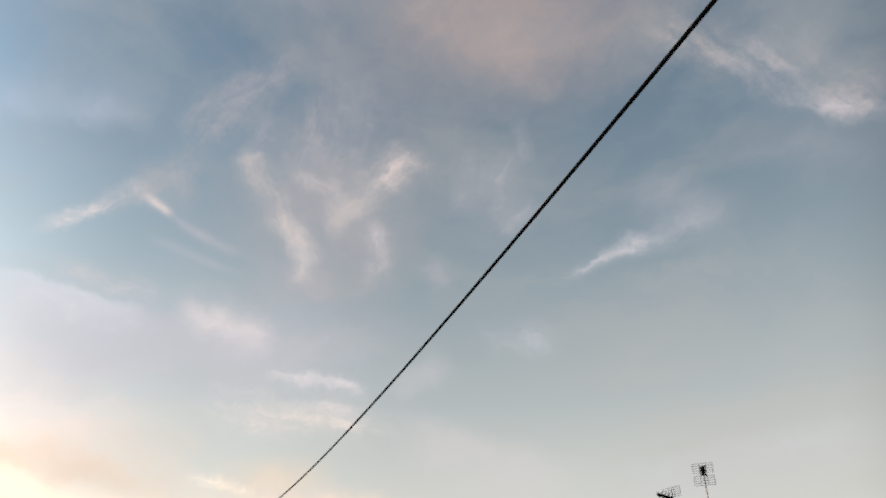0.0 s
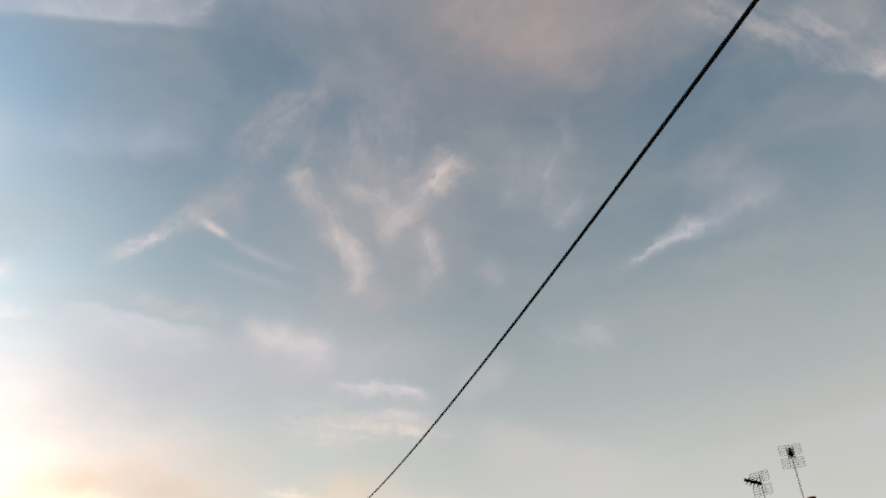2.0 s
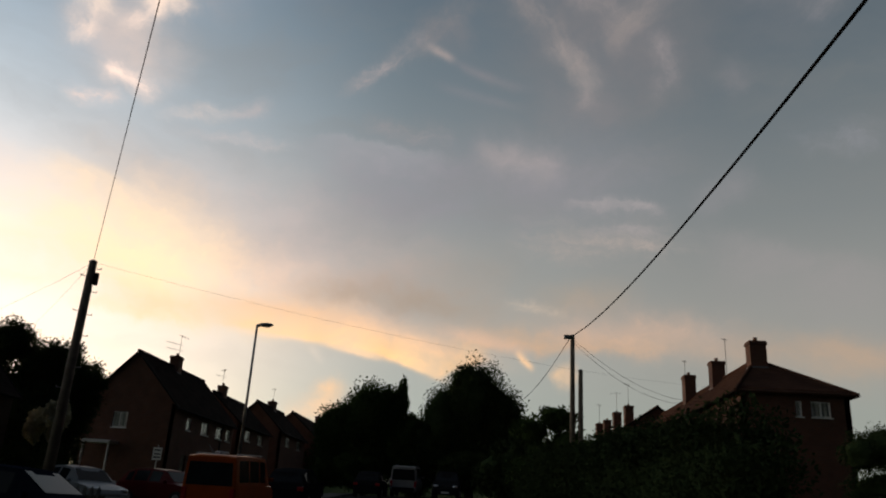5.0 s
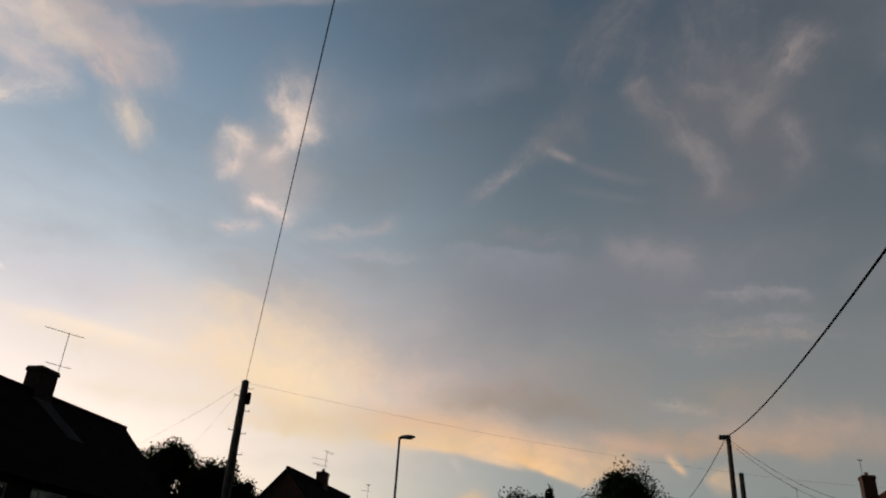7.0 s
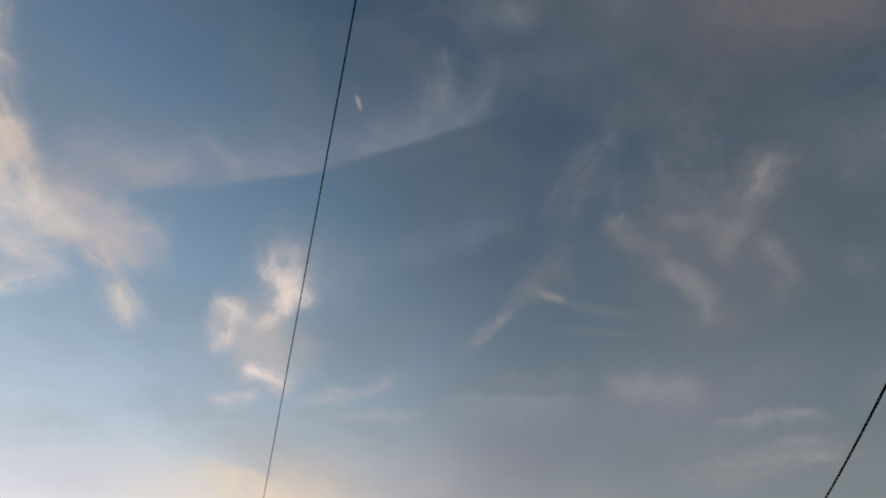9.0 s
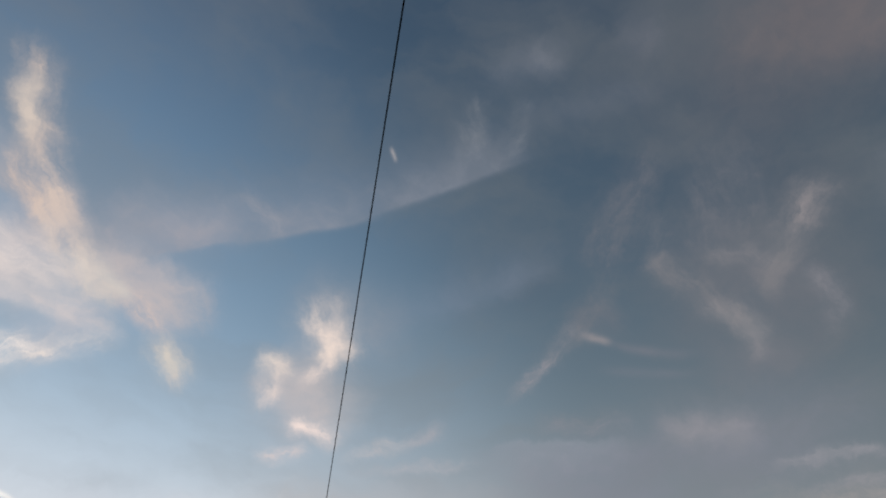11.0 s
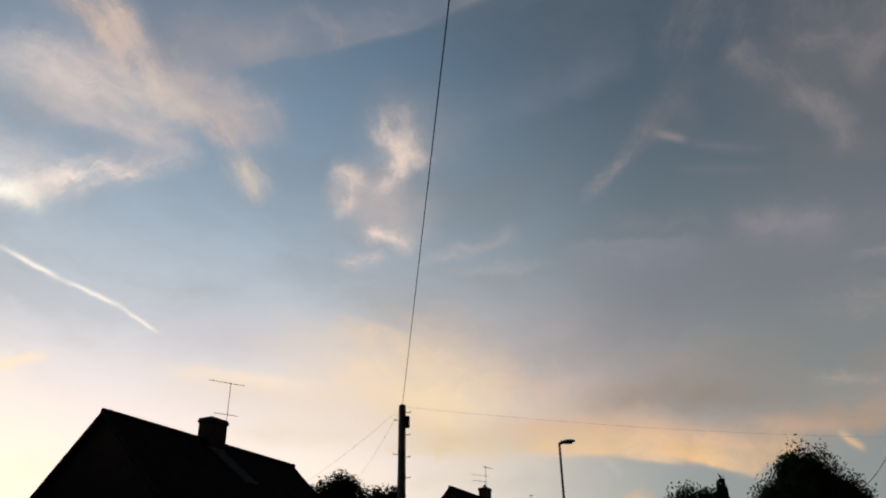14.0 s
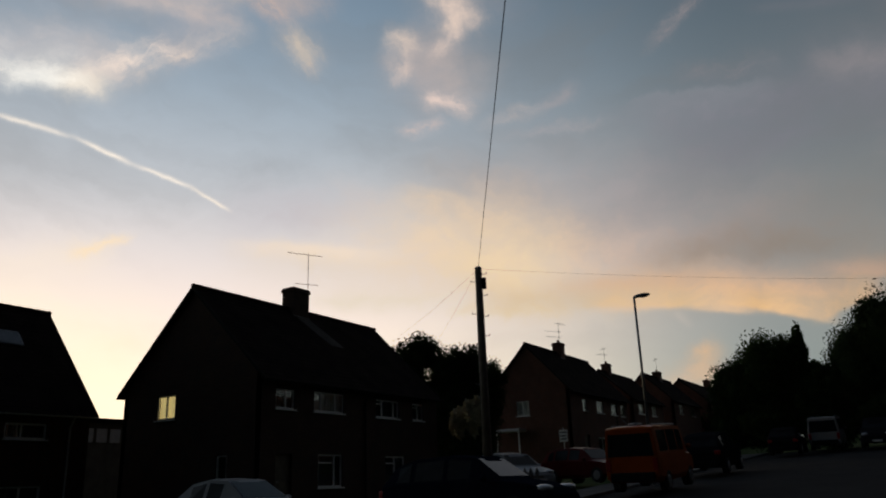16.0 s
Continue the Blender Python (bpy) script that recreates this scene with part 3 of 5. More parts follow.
def thing(name, label, category, at=(0, 0, 0), group="", kind=""):
    ob = new(name)
    ob.empty_display_size = 0.3
    ob.location = at
    return tagged(ob, label, category, group, kind)


def box(bm, x0, x1, y0, y1, z0, z1, bevel=0.0):
    vs = [bm.verts.new((x, y, z)) for z in (z0, z1) for y in (y0, y1) for x in (x0, x1)]
    fs = [bm.faces.new([vs[i] for i in f]) for f in ((0, 2, 3, 1), (4, 5, 7, 6), (0, 1, 5, 4), (2, 6, 7, 3), (0, 4, 6, 2), (1, 3, 7, 5))]
    if bevel:
        es = list({e for f in fs for e in f.edges})
        bmesh.ops.bevel(bm, geom=es, offset=bevel, segments=1, affect="EDGES")
    return bm


def tube(bm, a, b, r1, r2=None, n=8):
    """A tapered round bar from a to b."""
    a, b = Vector(a), Vector(b)
    r2 = r1 if r2 is None else r2
    q = (b - a).to_track_quat("Z", "Y")
    rings = []
    for p, r in ((a, r1), (b, r2)):
        rings.append([bm.verts.new(p + q @ Vector((r * math.cos(2 * math.pi * i / n), r * math.sin(2 * math.pi * i / n), 0))) for i in range(n)])
    for i in range(n):
        bm.faces.new((rings[0][i], rings[0][(i + 1) % n], rings[1][(i + 1) % n], rings[1][i]))
    bm.faces.new(rings[0][::-1])
    bm.faces.new(rings[1])
    return bm


def quads(bm, pts):
    bm.faces.new([bm.verts.new(p) for p in pts])


# ---- ground ----
def ground_sheet():
    xs = [-900, -300, -100, -40] + list(range(-20, 141, 4)) + [180, 300, 900, 2000]
    ys = [-900, -300, -100, -50] + list(range(-30, 61, 3)) + [90, 200, 500, 1500]
    bm = bmesh.new()
    vs = [[bm.verts.new((x, y, slope(x, y) - 0.14 + (noise.noise((x * 0.3, y * 0.3, 0)) * 0.03 if abs(x) < 150 else 0))) for x in xs] for y in ys]
    for j in range(len(ys) - 1):
        for i in range(len(xs) - 1):
            bm.faces.new((vs[j][i], vs[j][i + 1], vs[j + 1][i + 1], vs[j + 1][i]))
    return tagged(link("ground", bm, GRASS, None, True), "dark grass and garden ground climbing away", "ground", "", "structure")


def strip(name, label, category, y0, y1, lift, depth, material, x0=-14, x1=130):
    """A band along the street, with thickness."""
    bm = bmesh.new()
    xs = list(range(x0, x1 + 1, 4))
    rows = []
    for x in xs:
        rows.append([bm.verts.new((x, y, slope(x, y) + lift - d)) for y, d in ((y0, depth), (y0, 0), (y1, 0), (y1, depth))])
    for a, b in zip(rows, rows[1:]):
        for i in range(3):
            bm.faces.new((a[i], b[i], b[i + 1], a[i + 1]))
    return tagged(link(name, bm, material), label, category, "", "structure")


ground_sheet()
strip("road", "dark grey asphalt street in deep shade", "road", 1.2, 9.6, -0.09, 0.1, ASPHALT, -14, 58)
strip("pavement_north", "grey paved footway in front of the houses", "pavement", 9.75, 11.4, 0.0, 0.2, PAVING, -14, 58)
strip("pavement_south", "grey paved footway beside the hedge", "pavement", -1.0, 1.05, 0.0, 0.2, PAVING, -14, 58)
strip("kerb_north", "pale concrete kerb beside the street", "kerb", 9.6, 9.75, 0.012, 0.2, KERB, -14, 58)
strip("kerb_south", "pale concrete kerb beside the street", "kerb", 1.05, 1.2, 0.012, 0.2, KERB, -14, 58)


# ---- houses ----
def wall_mesh(u0, u1, z0, z1, holes, thick, to3, gable=None):
    """A wall in its own plane (u along, z up, v inwards), with openings cut through; gable is (u, z) of its peak."""
    bm = bmesh.new()
    us = sorted({u0, u1, *[h[0] for h in holes], *[h[0] + h[2] for h in holes]})
    zs = sorted({z0, z1, *[h[1] for h in holes], *[h[1] + h[3] for h in holes]})

    def inside(u, z):
        return any(h[0] < u < h[0] + h[2] and h[1] < z < h[1] + h[3] for h in holes)

    for a, b in zip(us, us[1:]):
        for c, d in zip(zs, zs[1:]):
            if not inside((a + b) / 2, (c + d) / 2):
                for v in (0, thick):
                    quads(bm, [to3(a, v, c), to3(b, v, c), to3(b, v, d), to3(a, v, d)])
    for u, z, w, h in holes:
        ring = [(u, z), (u + w, z), (u + w, z + h), (u, z + h)]
        for p, q in zip(ring, ring[1:] + ring[:1]):
            quads(bm, [to3(p[0], 0, p[1]), to3(q[0], 0, q[1]), to3(q[0], thick, q[1]), to3(p[0], thick, p[1])])
    ends = [(u0, z0), (u0, z1), (u1, z1), (u1, z0)]
    if gable:
        for v in (0, thick):
            quads(bm, [to3(u0, v, z1), to3(u1, v, z1), to3(gable[0], v, gable[1])])
        ends = [(u0, z0), (u0, z1), gable, (u1, z1), (u1, z0)]
    for p, q in zip(ends, ends[1:]):
        quads(bm, [to3(p[0], 0, p[1]), to3(q[0], 0, q[1]), to3(q[0], thick, q[1]), to3(p[0], thick, p[1])])
    bmesh.ops.remove_doubles(bm, verts=bm.verts, dist=0.0005)
    return bm


def roof_slope(a, b, c, d, courses, lift=0.018, thick=0.09):
    """Tile courses between the eaves a-b and the ridge d-c, each lapping over the one below."""
    a, b, c, d = (Vector(p) for p in (a, b, c, d))
    n = (b - a).cross((d - a) if (d - a).length > 0.01 else (c - a)).normalized()
    if n.z < 0:
        n = -n
    bm = bmesh.new()
    for i in range(courses):
        s, e = i / courses, (i + 1) / courses
        p = [a.lerp(d, s), b.lerp(c, s), b.lerp(c, e), a.lerp(d, e)]
        top = [p[0] + n * lift, p[1] + n * lift, p[2], p[3]]
        quads(bm, top)
        quads(bm, [p[0], p[1], top[1], top[0]])
    low = [q - n * thick for q in (a, b, c, d)]
    quads(bm, low) if (c - d).length > 0.01 else quads(bm, low[:3])
    for p, q in ((a, b), (b, c), (d, a)):
        quads(bm, [p + n * lift, q + n * lift, q - n * thick, p - n * thick])
    bmesh.ops.remove_doubles(bm, verts=bm.verts, dist=0.0005)
    return bm


def window(parent, to3, u, z, w, h, bars, curtain_or_dark, open_top=False):
    """A framed casement in its opening: frame, panes, sill and a sheet behind, of cloth or standing for the dark room.
    """
    bm = bmesh.new()
    f = 0.07

    def bar(u0, u1, z0, z1, v0=0.05, v1=0.13):
        pts = [to3(x, v, y) for y in (z0, z1) for v in (v0, v1) for x in (u0, u1)]
        vs = [bm.verts.new(p) for p in pts]
        for k in ((0, 2, 3, 1), (4, 5, 7, 6), (0, 1, 5, 4), (2, 6, 7, 3), (0, 4, 6, 2), (1, 3, 7, 5)):
            bm.faces.new([vs[i] for i in k])

    # outer frame, welded at its corners
    loops = [[bm.verts.new(to3(x, v, y)) for x, y in ((u + m, z + m), (u + w - m, z + m), (u + w - m, z + h - m), (u + m, z + h - m))] for m, v in ((0, 0.05), (f, 0.05), (f, 0.13), (0, 0.13))]
    for p, q in zip(loops, loops[1:] + loops[:1]):
        for k in range(4):
            bm.faces.new((p[k], p[(k + 1) % 4], q[(k + 1) % 4], q[k]))
    win = part("window", bm, UPVC, parent, "white plastic window frame")
    for s in bars:
        bm = bmesh.new()
        bar(u + w * s - f / 2, u + w * s + f / 2, z + f, z + h - f)
        part("mullion", bm, UPVC, win)
    if open_top:
        bm = bmesh.new()
        bar(u + f, u + w * (bars[0] if bars else 1) - f / 2, z + h * 0.72, z + h * 0.72 + f * 0.8)
        part("transom", bm, UPVC, win)
    cuts = [0, *bars, 1]
    for s, e in zip(cuts, cuts[1:]):
        bm = bmesh.new()
        p0, p1 = u + w * s + f / 2, u + w * e - f / 2
        vs = [bm.verts.new(to3(x, v, y)) for y in (z + f, z + h - f) for v in (0.08, 0.095) for x in (p0, p1)]
        for k in ((0, 2, 3, 1), (4, 5, 7, 6), (0, 1, 5, 4), (2, 6, 7, 3), (0, 4, 6, 2), (1, 3, 7, 5)):
            bm.faces.new([vs[i] for i in k])
        part("pane", bm, GLASS, win).visible_shadow = False
    bm = bmesh.new()
    bar(u - 0.06, u + w + 0.06, z - 0.06, z - 0.003, -0.08, 0.1)
    part("sill", bm, UPVC, win)
    # gathered sheet behind the glass: cloth, or a stand-in for the dark room
    bm = bmesh.new()
    k = max(12, int(w * 16))
    rows = []
    for i in range(k + 1):
        x = u + w * i / k
        v = 0.2 + 0.025 * math.sin(i * 1.9) + 0.01 * math.sin(i * 0.7)
        rows.append((bm.verts.new(to3(x, v, z)), bm.verts.new(to3(x, v, z + h))))
    for (p, q), (r, s) in zip(rows, rows[1:]):
        bm.faces.new((p, r, s, q))
    part("curtain_or_dark", bm, curtain_or_dark, win)
    return win


def chimney(parent, x, y, w, d, z0, z1, pots, material=BRICK):
    bm = bmesh.new()
    box(bm, x - w / 2, x + w / 2, y - d / 2, y + d / 2, z0, z1 - 0.22)
    box(bm, x - w / 2 - 0.05, x + w / 2 + 0.05, y - d / 2 - 0.05, y + d / 2 + 0.05, z1 - 0.22, z1 - 0.08)
    box(bm, x - w / 2 - 0.02, x + w / 2 + 0.02, y - d / 2 - 0.02, y + d / 2 + 0.02, z1 - 0.08, z1)
    st = part("chimney", bm, material, parent, "brick chimney stack with a stepped head")
    bm = bmesh.new()
    box(bm, x - w / 2 - 0.03, x + w / 2 + 0.03, y - d / 2 - 0.03, y + d / 2 + 0.03, z0 + 0.25, z0 + 0.75)
    part("flashing", bm, LEAD, st, "grey lead flashing")
    for i in range(pots):
        px = x + (i - (pots - 1) / 2) * min(0.34, w / max(pots, 1))
        bm = bmesh.new()
        tube(bm, (px, y, z1 - 0.02), (px, y, z1 + 0.22), 0.13, 0.1, 10)
        tube(bm, (px, y, z1 + 0.2), (px, y, z1 + 0.25), 0.125, 0.125, 10)
        part("chimney_pot", bm, POT, st, "clay chimney pot")


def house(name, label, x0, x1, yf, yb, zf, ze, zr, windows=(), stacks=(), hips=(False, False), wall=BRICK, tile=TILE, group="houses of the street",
          door=None, sky_light=None, pipes=(), over=0.32, courses=22, pots=0, hip_run=1.0):
    """A two-storey house with its ridge along x and its front towards -y. windows: (side, u, sill, w, h, bars, curtain, open_top)."""
    h = thing(name, label, "house", ((x0 + x1) / 2, yf, zf), group)
    inv = Matrix.Translation(-Vector(h.location))
    base, th, ym = zf - 1.6, 0.28, (yf + yb) / 2
    rise = (zr - ze) / (ym - yf + over)
    zw = ze + rise * over - 0.06
    peak = zr - 0.12
    frames = {"front": lambda u, v, z: (u, yf + v, z), "back": lambda u, v, z: (u, yb - v, z),
              "left": lambda u, v, z: (x0 + v, u, z), "right": lambda u, v, z: (x1 - v, u, z)}
    for side, u0, u1 in (("front", x0, x1), ("back", x0, x1), ("left", yf, yb), ("right", yf, yb)):
        holes = [w[1:5] for w in windows if w[0] == side]
        if door and door[0] == side:
            holes.append((door[1], zf + 0.02, 0.95, 2.06))
        gable = None
        if side == "left" and not hips[0] or side == "right" and not hips[1]:
            gable = (ym, peak)
        e = 0.003 if side in ("left", "right") else 0.0
        part("wall", wall_mesh(u0 + e, u1 - e, base, zw if gable or side in ("front", "back") else zw, holes, th, frames[side], gable), wall, h, "dark brick wall")
    for side, u, z, w, ht, bars, cur, top in windows:
        window(h, frames[side], u, z, w, ht, bars, cur, top)
    if door:
        to3 = frames[door[0]]
        bm = bmesh.new()
        for u0, u1, z0, z1, v0 in ((0, 0.95, 0.02, 2.08, 0.12), (0.12, 0.83, 0.2, 0.95, 0.1), (0.12, 0.83, 1.1, 1.95, 0.1)):
            pts = [to3(door[1] + u, v, zf + z) for z in (z0, z1) for v in (v0, 0.17) for u in (u0, u1)]
            vs = [bm.verts.new(p) for p in pts]
            for k in ((0, 2, 3, 1), (4, 5, 7, 6), (0, 1, 5, 4), (2, 6, 7, 3), (0, 4, 6, 2), (1, 3, 7, 5)):
                bm.faces.new([vs[i] for i in k])
        d = part("door", bm, WOOD, h, "dark panelled house door")
        bm = bmesh.new()
        tube(bm, to3(door[1] + 0.1, 0.04, zf + 1.02), to3(door[1] + 0.24, 0.04, zf + 1.02), 0.014, 0.014, 6)
        part("handle", bm, METAL, d)
    # roof
    vx = 0.16
    e0, e1 = (x0 - (over if hips[0] else vx)), (x1 + (over if hips[1] else vx))
    run = ym - yf + over
    r0, r1 = (e0 + run * hip_run if hips[0] else e0), (e1 - run * hip_run if hips[1] else e1)
    F, B = yf - over, yb + over
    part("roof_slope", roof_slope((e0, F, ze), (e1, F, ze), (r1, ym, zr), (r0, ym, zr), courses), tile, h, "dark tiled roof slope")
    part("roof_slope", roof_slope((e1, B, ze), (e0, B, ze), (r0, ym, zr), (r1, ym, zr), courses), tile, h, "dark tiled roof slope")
    for hip, e, r, s in ((hips[0], e0, r0, 1), (hips[1], e1, r1, -1)):
        if hip:
            p = [(e, B, ze), (e, F, ze)] if s > 0 else [(e, F, ze), (e, B, ze)]
            part("roof_hip", roof_slope(p[0], p[1], (r, ym, zr), (r, ym, zr), courses), tile, h, "tiled hip end")
            for yy in (F, B):
                bm = bmesh.new()
                tube(bm, (e, yy, ze + 0.03), (r, ym, zr + 0.03), 0.09, 0.09, 6)
                part("hip_tile", bm, tile, h)
    n = max(2, int((r1 - r0) / 0.45))
    for i in range(n):
        bm = bmesh.new()
        a, b = r0 + (r1 - r0) * i / n, r0 + (r1 - r0) * (i + 1) / n
        tube(bm, (a, ym, zr + 0.012), (b + 0.03, ym, zr + 0.02), 0.105, 0.115, 8)
        part("ridge_tile", bm, tile, h)
    # barge boards and gutters
    for hip, e, s in ((hips[0], e0, -1), (hips[1], e1, 1)):
        if not hip:
            for yy in (F, B):
                bm = bmesh.new()
                x = e + 0.012 * s
                pts = [(yy, ze - 0.1), (yy, ze + 0.06), (ym, zr + 0.02), (ym, zr - 0.18)]
                quads(bm, [(x, *p) for p in pts])
                quads(bm, [(x - 0.03 * s, *p) for p in pts])
                for p, q in zip(pts, pts[1:] + pts[:1]):
                    quads(bm, [(x, *p), (x, *q), (x - 0.03 * s, *q), (x - 0.03 * s, *p)])
                part("bargeboard", bm, BLACK, h)
    for yy, s in ((F, -1), (B, 1)):
        bm = bmesh.new()
        for i in range(6):
            a0, a1 = math.pi * i / 6, math.pi * (i + 1) / 6
            pts = [(yy + s * (0.055 - 0.055 * math.cos(a)), ze - 0.03 - 0.055 * math.sin(a)) for a in (a0, a1)]
            quads(bm, [(e0, *pts[0]), (e1, *pts[0]), (e1, *pts[1]), (e0, *pts[1])])
            quads(bm, [(e0, pts[0][0], pts[0][1] + 0.006), (e1, pts[0][0], pts[0][1] + 0.006), (e1, pts[1][0], pts[1][1] + 0.006), (e0, pts[1][0], pts[1][1] + 0.006)])
        part("gutter", bm, GUTTER if name == "chalet_house" else BLACK, h)
    for px in pipes:
        bm = bmesh.new()
        tube(bm, (px, F + 0.02, ze - 0.06), (px, yf - 0.06, ze - 0.5), 0.04, 0.04, 8)
        tube(bm, (px, yf - 0.06, ze - 0.48), (px, yf - 0.06, zf - 0.3), 0.04, 0.04, 8)
        part("downpipe", bm, GUTTER if name == "chalet_house" else BLACK, h)
    for sx, sy, w, d, top in stacks:
        chimney(h, sx, sy, w, d, zr - 1.1 - abs(sy - ym), top, pots, wall)
    if sky_light:
        u0, u1, s0, s1 = sky_light
        lo, hi = Vector((0, F, ze)).lerp(Vector((0, ym, zr)), s0), Vector((0, F, ze)).lerp(Vector((0, ym, zr)), s1)
        nn = Vector((0, -(zr - ze), ym - F)).normalized()
        bm = bmesh.new()
        for lift, inset in ((0.04, 0.0), (0.1, 0.0)):
            quads(bm, [Vector((u0 + inset, lo.y, lo.z)) + nn * lift, Vector((u1, lo.y, lo.z)) + nn * lift, Vector((u1, hi.y, hi.z)) + nn * lift, Vector((u0, hi.y, hi.z)) + nn * lift])
        sk = part("roof_window", bm, LEAD, h, "pale roof window")
        bm = bmesh.new()
        m = 0.07
        lo2, hi2 = lo.lerp(hi, 0.07), lo.lerp(hi, 0.93)
        quads(bm, [Vector((u0 + m, lo2.y, lo2.z)) + nn * 0.106, Vector((u1 - m, lo2.y, lo2.z)) + nn * 0.106, Vector((u1 - m, hi2.y, hi2.z)) + nn * 0.106, Vector((u0 + m, hi2.y, hi2.z)) + nn * 0.106])
        part("pane", bm, SKYLIGHT, sk)
    for c in h.children:
        c.matrix_parent_inverse = inv
    return h


GUTTER = mat("white_gutter", (0.5, 0.5, 0.5), (0.62, 0.62, 0.61), 3, 0.45)
SKYLIGHT = mat("skylight_glass", (0.1, 0.1, 0.11), (0.14, 0.14, 0.15), 3, 0.12, 0, 0, 60, 0.2, 0.8)

# the pair opposite, gable towards the camera
PAIR = house("brick_house", "dark brown brick semi-detached house with steep tiled gable roof", 22.0, 34.9, 22.0, 30.2, 0.8, 5.68, 10.06,
      [("front", 22.8, 4.62, 1.1, 0.78, (0.55,), ROOM_DARK, True), ("front", 25.1, 4.62, 2.0, 0.84, (0.25, 0.72), CURTAIN, False),
       ("front", 29.5, 4.6, 1.9, 0.84, (0.28, 0.78), ROOM_DARK, True), ("front", 32.6, 4.6, 1.0, 0.83, (0.5,), ROOM_DARK, True),
       ("front", 25.4, 1.55, 1.6, 1.34, (0.68,), ROOM_DARK, True), ("front", 30.2, 1.6, 1.6, 1.25, (0.5,), ROOM_DARK, True),
       ("left", 26.9, 4.5, 1.15, 1.02, (0.5,), GLOW_CLOTH, False), ("left", 23.75, 1.6, 0.6, 1.3, (), ROOM_DARK, False)],
      [(28.4, 26.1, 1.15, 0.75, 11.15)], door=("front", 22.85), pipes=(28.6,))



def roof_patch(parent, x0, x1, y0, y1, shift):
    """A paler strip laid in courses on the front slope below the chimney."""
    F, ze, ym, zr = 21.68, 5.68, 26.1, 10.06
    bm = bmesh.new()

    def on(x, s):
        return Vector((x, F + (ym - F) * s, ze + (zr - ze) * s)) + Vector((0, -0.71, 0.705)) * 0.03

    for i in range(8):
        a, b = y0 + (y1 - y0) * i / 8, y0 + (y1 - y0) * (i + 1) / 8
        m0, m1 = shift * (1 - i / 8), shift * (1 - (i + 1) / 8)
        quads(bm, [on(x0 + m0, a), on(x1 + m0, a), on(x1 + m1, b), on(x0 + m1, b)])
    bmesh.ops.remove_doubles(bm, verts=bm.verts, dist=0.001)
    ob = part("roof_patch", bm, PATCH, parent, "paler patch below the chimney")
    ob.matrix_parent_inverse = Matrix.Translation(-Vector(parent.location))


PATCH = mat("paler_patch", (0.06, 0.055, 0.05), (0.095, 0.085, 0.08), 1.5, 0.95, 0.4, spec=0.1)
roof_patch(PAIR, 27.9, 28.9, 0.55, 0.9, 0.9)

# the next pair along, and the row behind it
house("brick_house", "brown brick end house with a plain gable and small window", 52.2, 65.0, 21.4, 27.9, 2.5, 7.5, 11.35,
      [("left", 24.65, 6.05, 1.0, 1.05, (0.5,), CURTAIN, False), ("front", 54.6, 6.3, 0.8, 0.85, (), CURTAIN, False), ("front", 57.6, 6.3, 1.4, 0.9, (0.5,), CURTAIN, False),
       ("front", 60.8, 6.3, 1.4, 0.9, (0.5,), ROOM_DARK, False), ("front", 63.2, 6.3, 1.0, 0.9, (), ROOM_DARK, False), ("front", 57.4, 3.2, 1.8, 1.25, (0.5,), ROOM_DARK, False)],
      [(58.6, 24.6, 0.9, 0.7, 12.2)], door=("front", 54.5), wall=BRICK_RED, pots=1, pipes=(61.9,))
house("brick_house", "brown brick terraced house with a tiled roof", 68.0, 77.5, 21.8, 27.6, 3.2, 8.0, 10.95,
      [("front", 69.5, 6.9, 1.5, 0.9, (0.5,), CURTAIN, False), ("front", 73.5, 6.9, 1.5, 0.9, (0.5,), ROOM_DARK, False), ("front", 69.5, 3.9, 1.6, 1.2, (0.5,), ROOM_DARK, False)],
      [(70.2, 24.7, 0.85, 0.7, 11.75)], wall=BRICK_RED, pots=1)
house("brick_house", "brown brick terraced house with a tiled roof", 81.0, 92.0, 21.6, 27.6, 3.9, 8.7, 11.95,
      [("front", 83, 7.6, 1.5, 0.9, (0.5,), ROOM_DARK, False), ("front", 88, 7.6, 1.5, 0.9, (0.5,), CURTAIN, False)],
      [(86.8, 24.6, 0.9, 0.8, 12.65)], wall=BRICK_RED, pots=1)
house("brick_house", "far brown brick house with a chimney", 95.0, 118.0, 21.0, 27.6, 4.6, 9.4, 12.6,
      [("front", 98, 8.2, 1.5, 0.9, (0.5,), CURTAIN, False), ("front", 104, 8.2, 1.5, 0.9, (0.5,), CURTAIN, False)],
      [(110.2, 24.3, 1.3, 0.8, 13.8)], wall=BRICK_RED, pots=1)

# the white-guttered house set back
house("chalet_house", "dark house with white gutter, downpipe and roof window", 9.0, 20.25, 30.0, 38.0, -0.1, 4.7, 9.7,
      [("front", 16.7, 3.75, 1.7, 0.6, (0.4,), ROOM_DARK, False), ("front", 16.75, 0.85, 1.65, 1.15, (0.5,), ROOM_DARK, False)],
      [], pipes=(19.35,), sky_light=(17.3, 18.35, 0.6, 0.73))

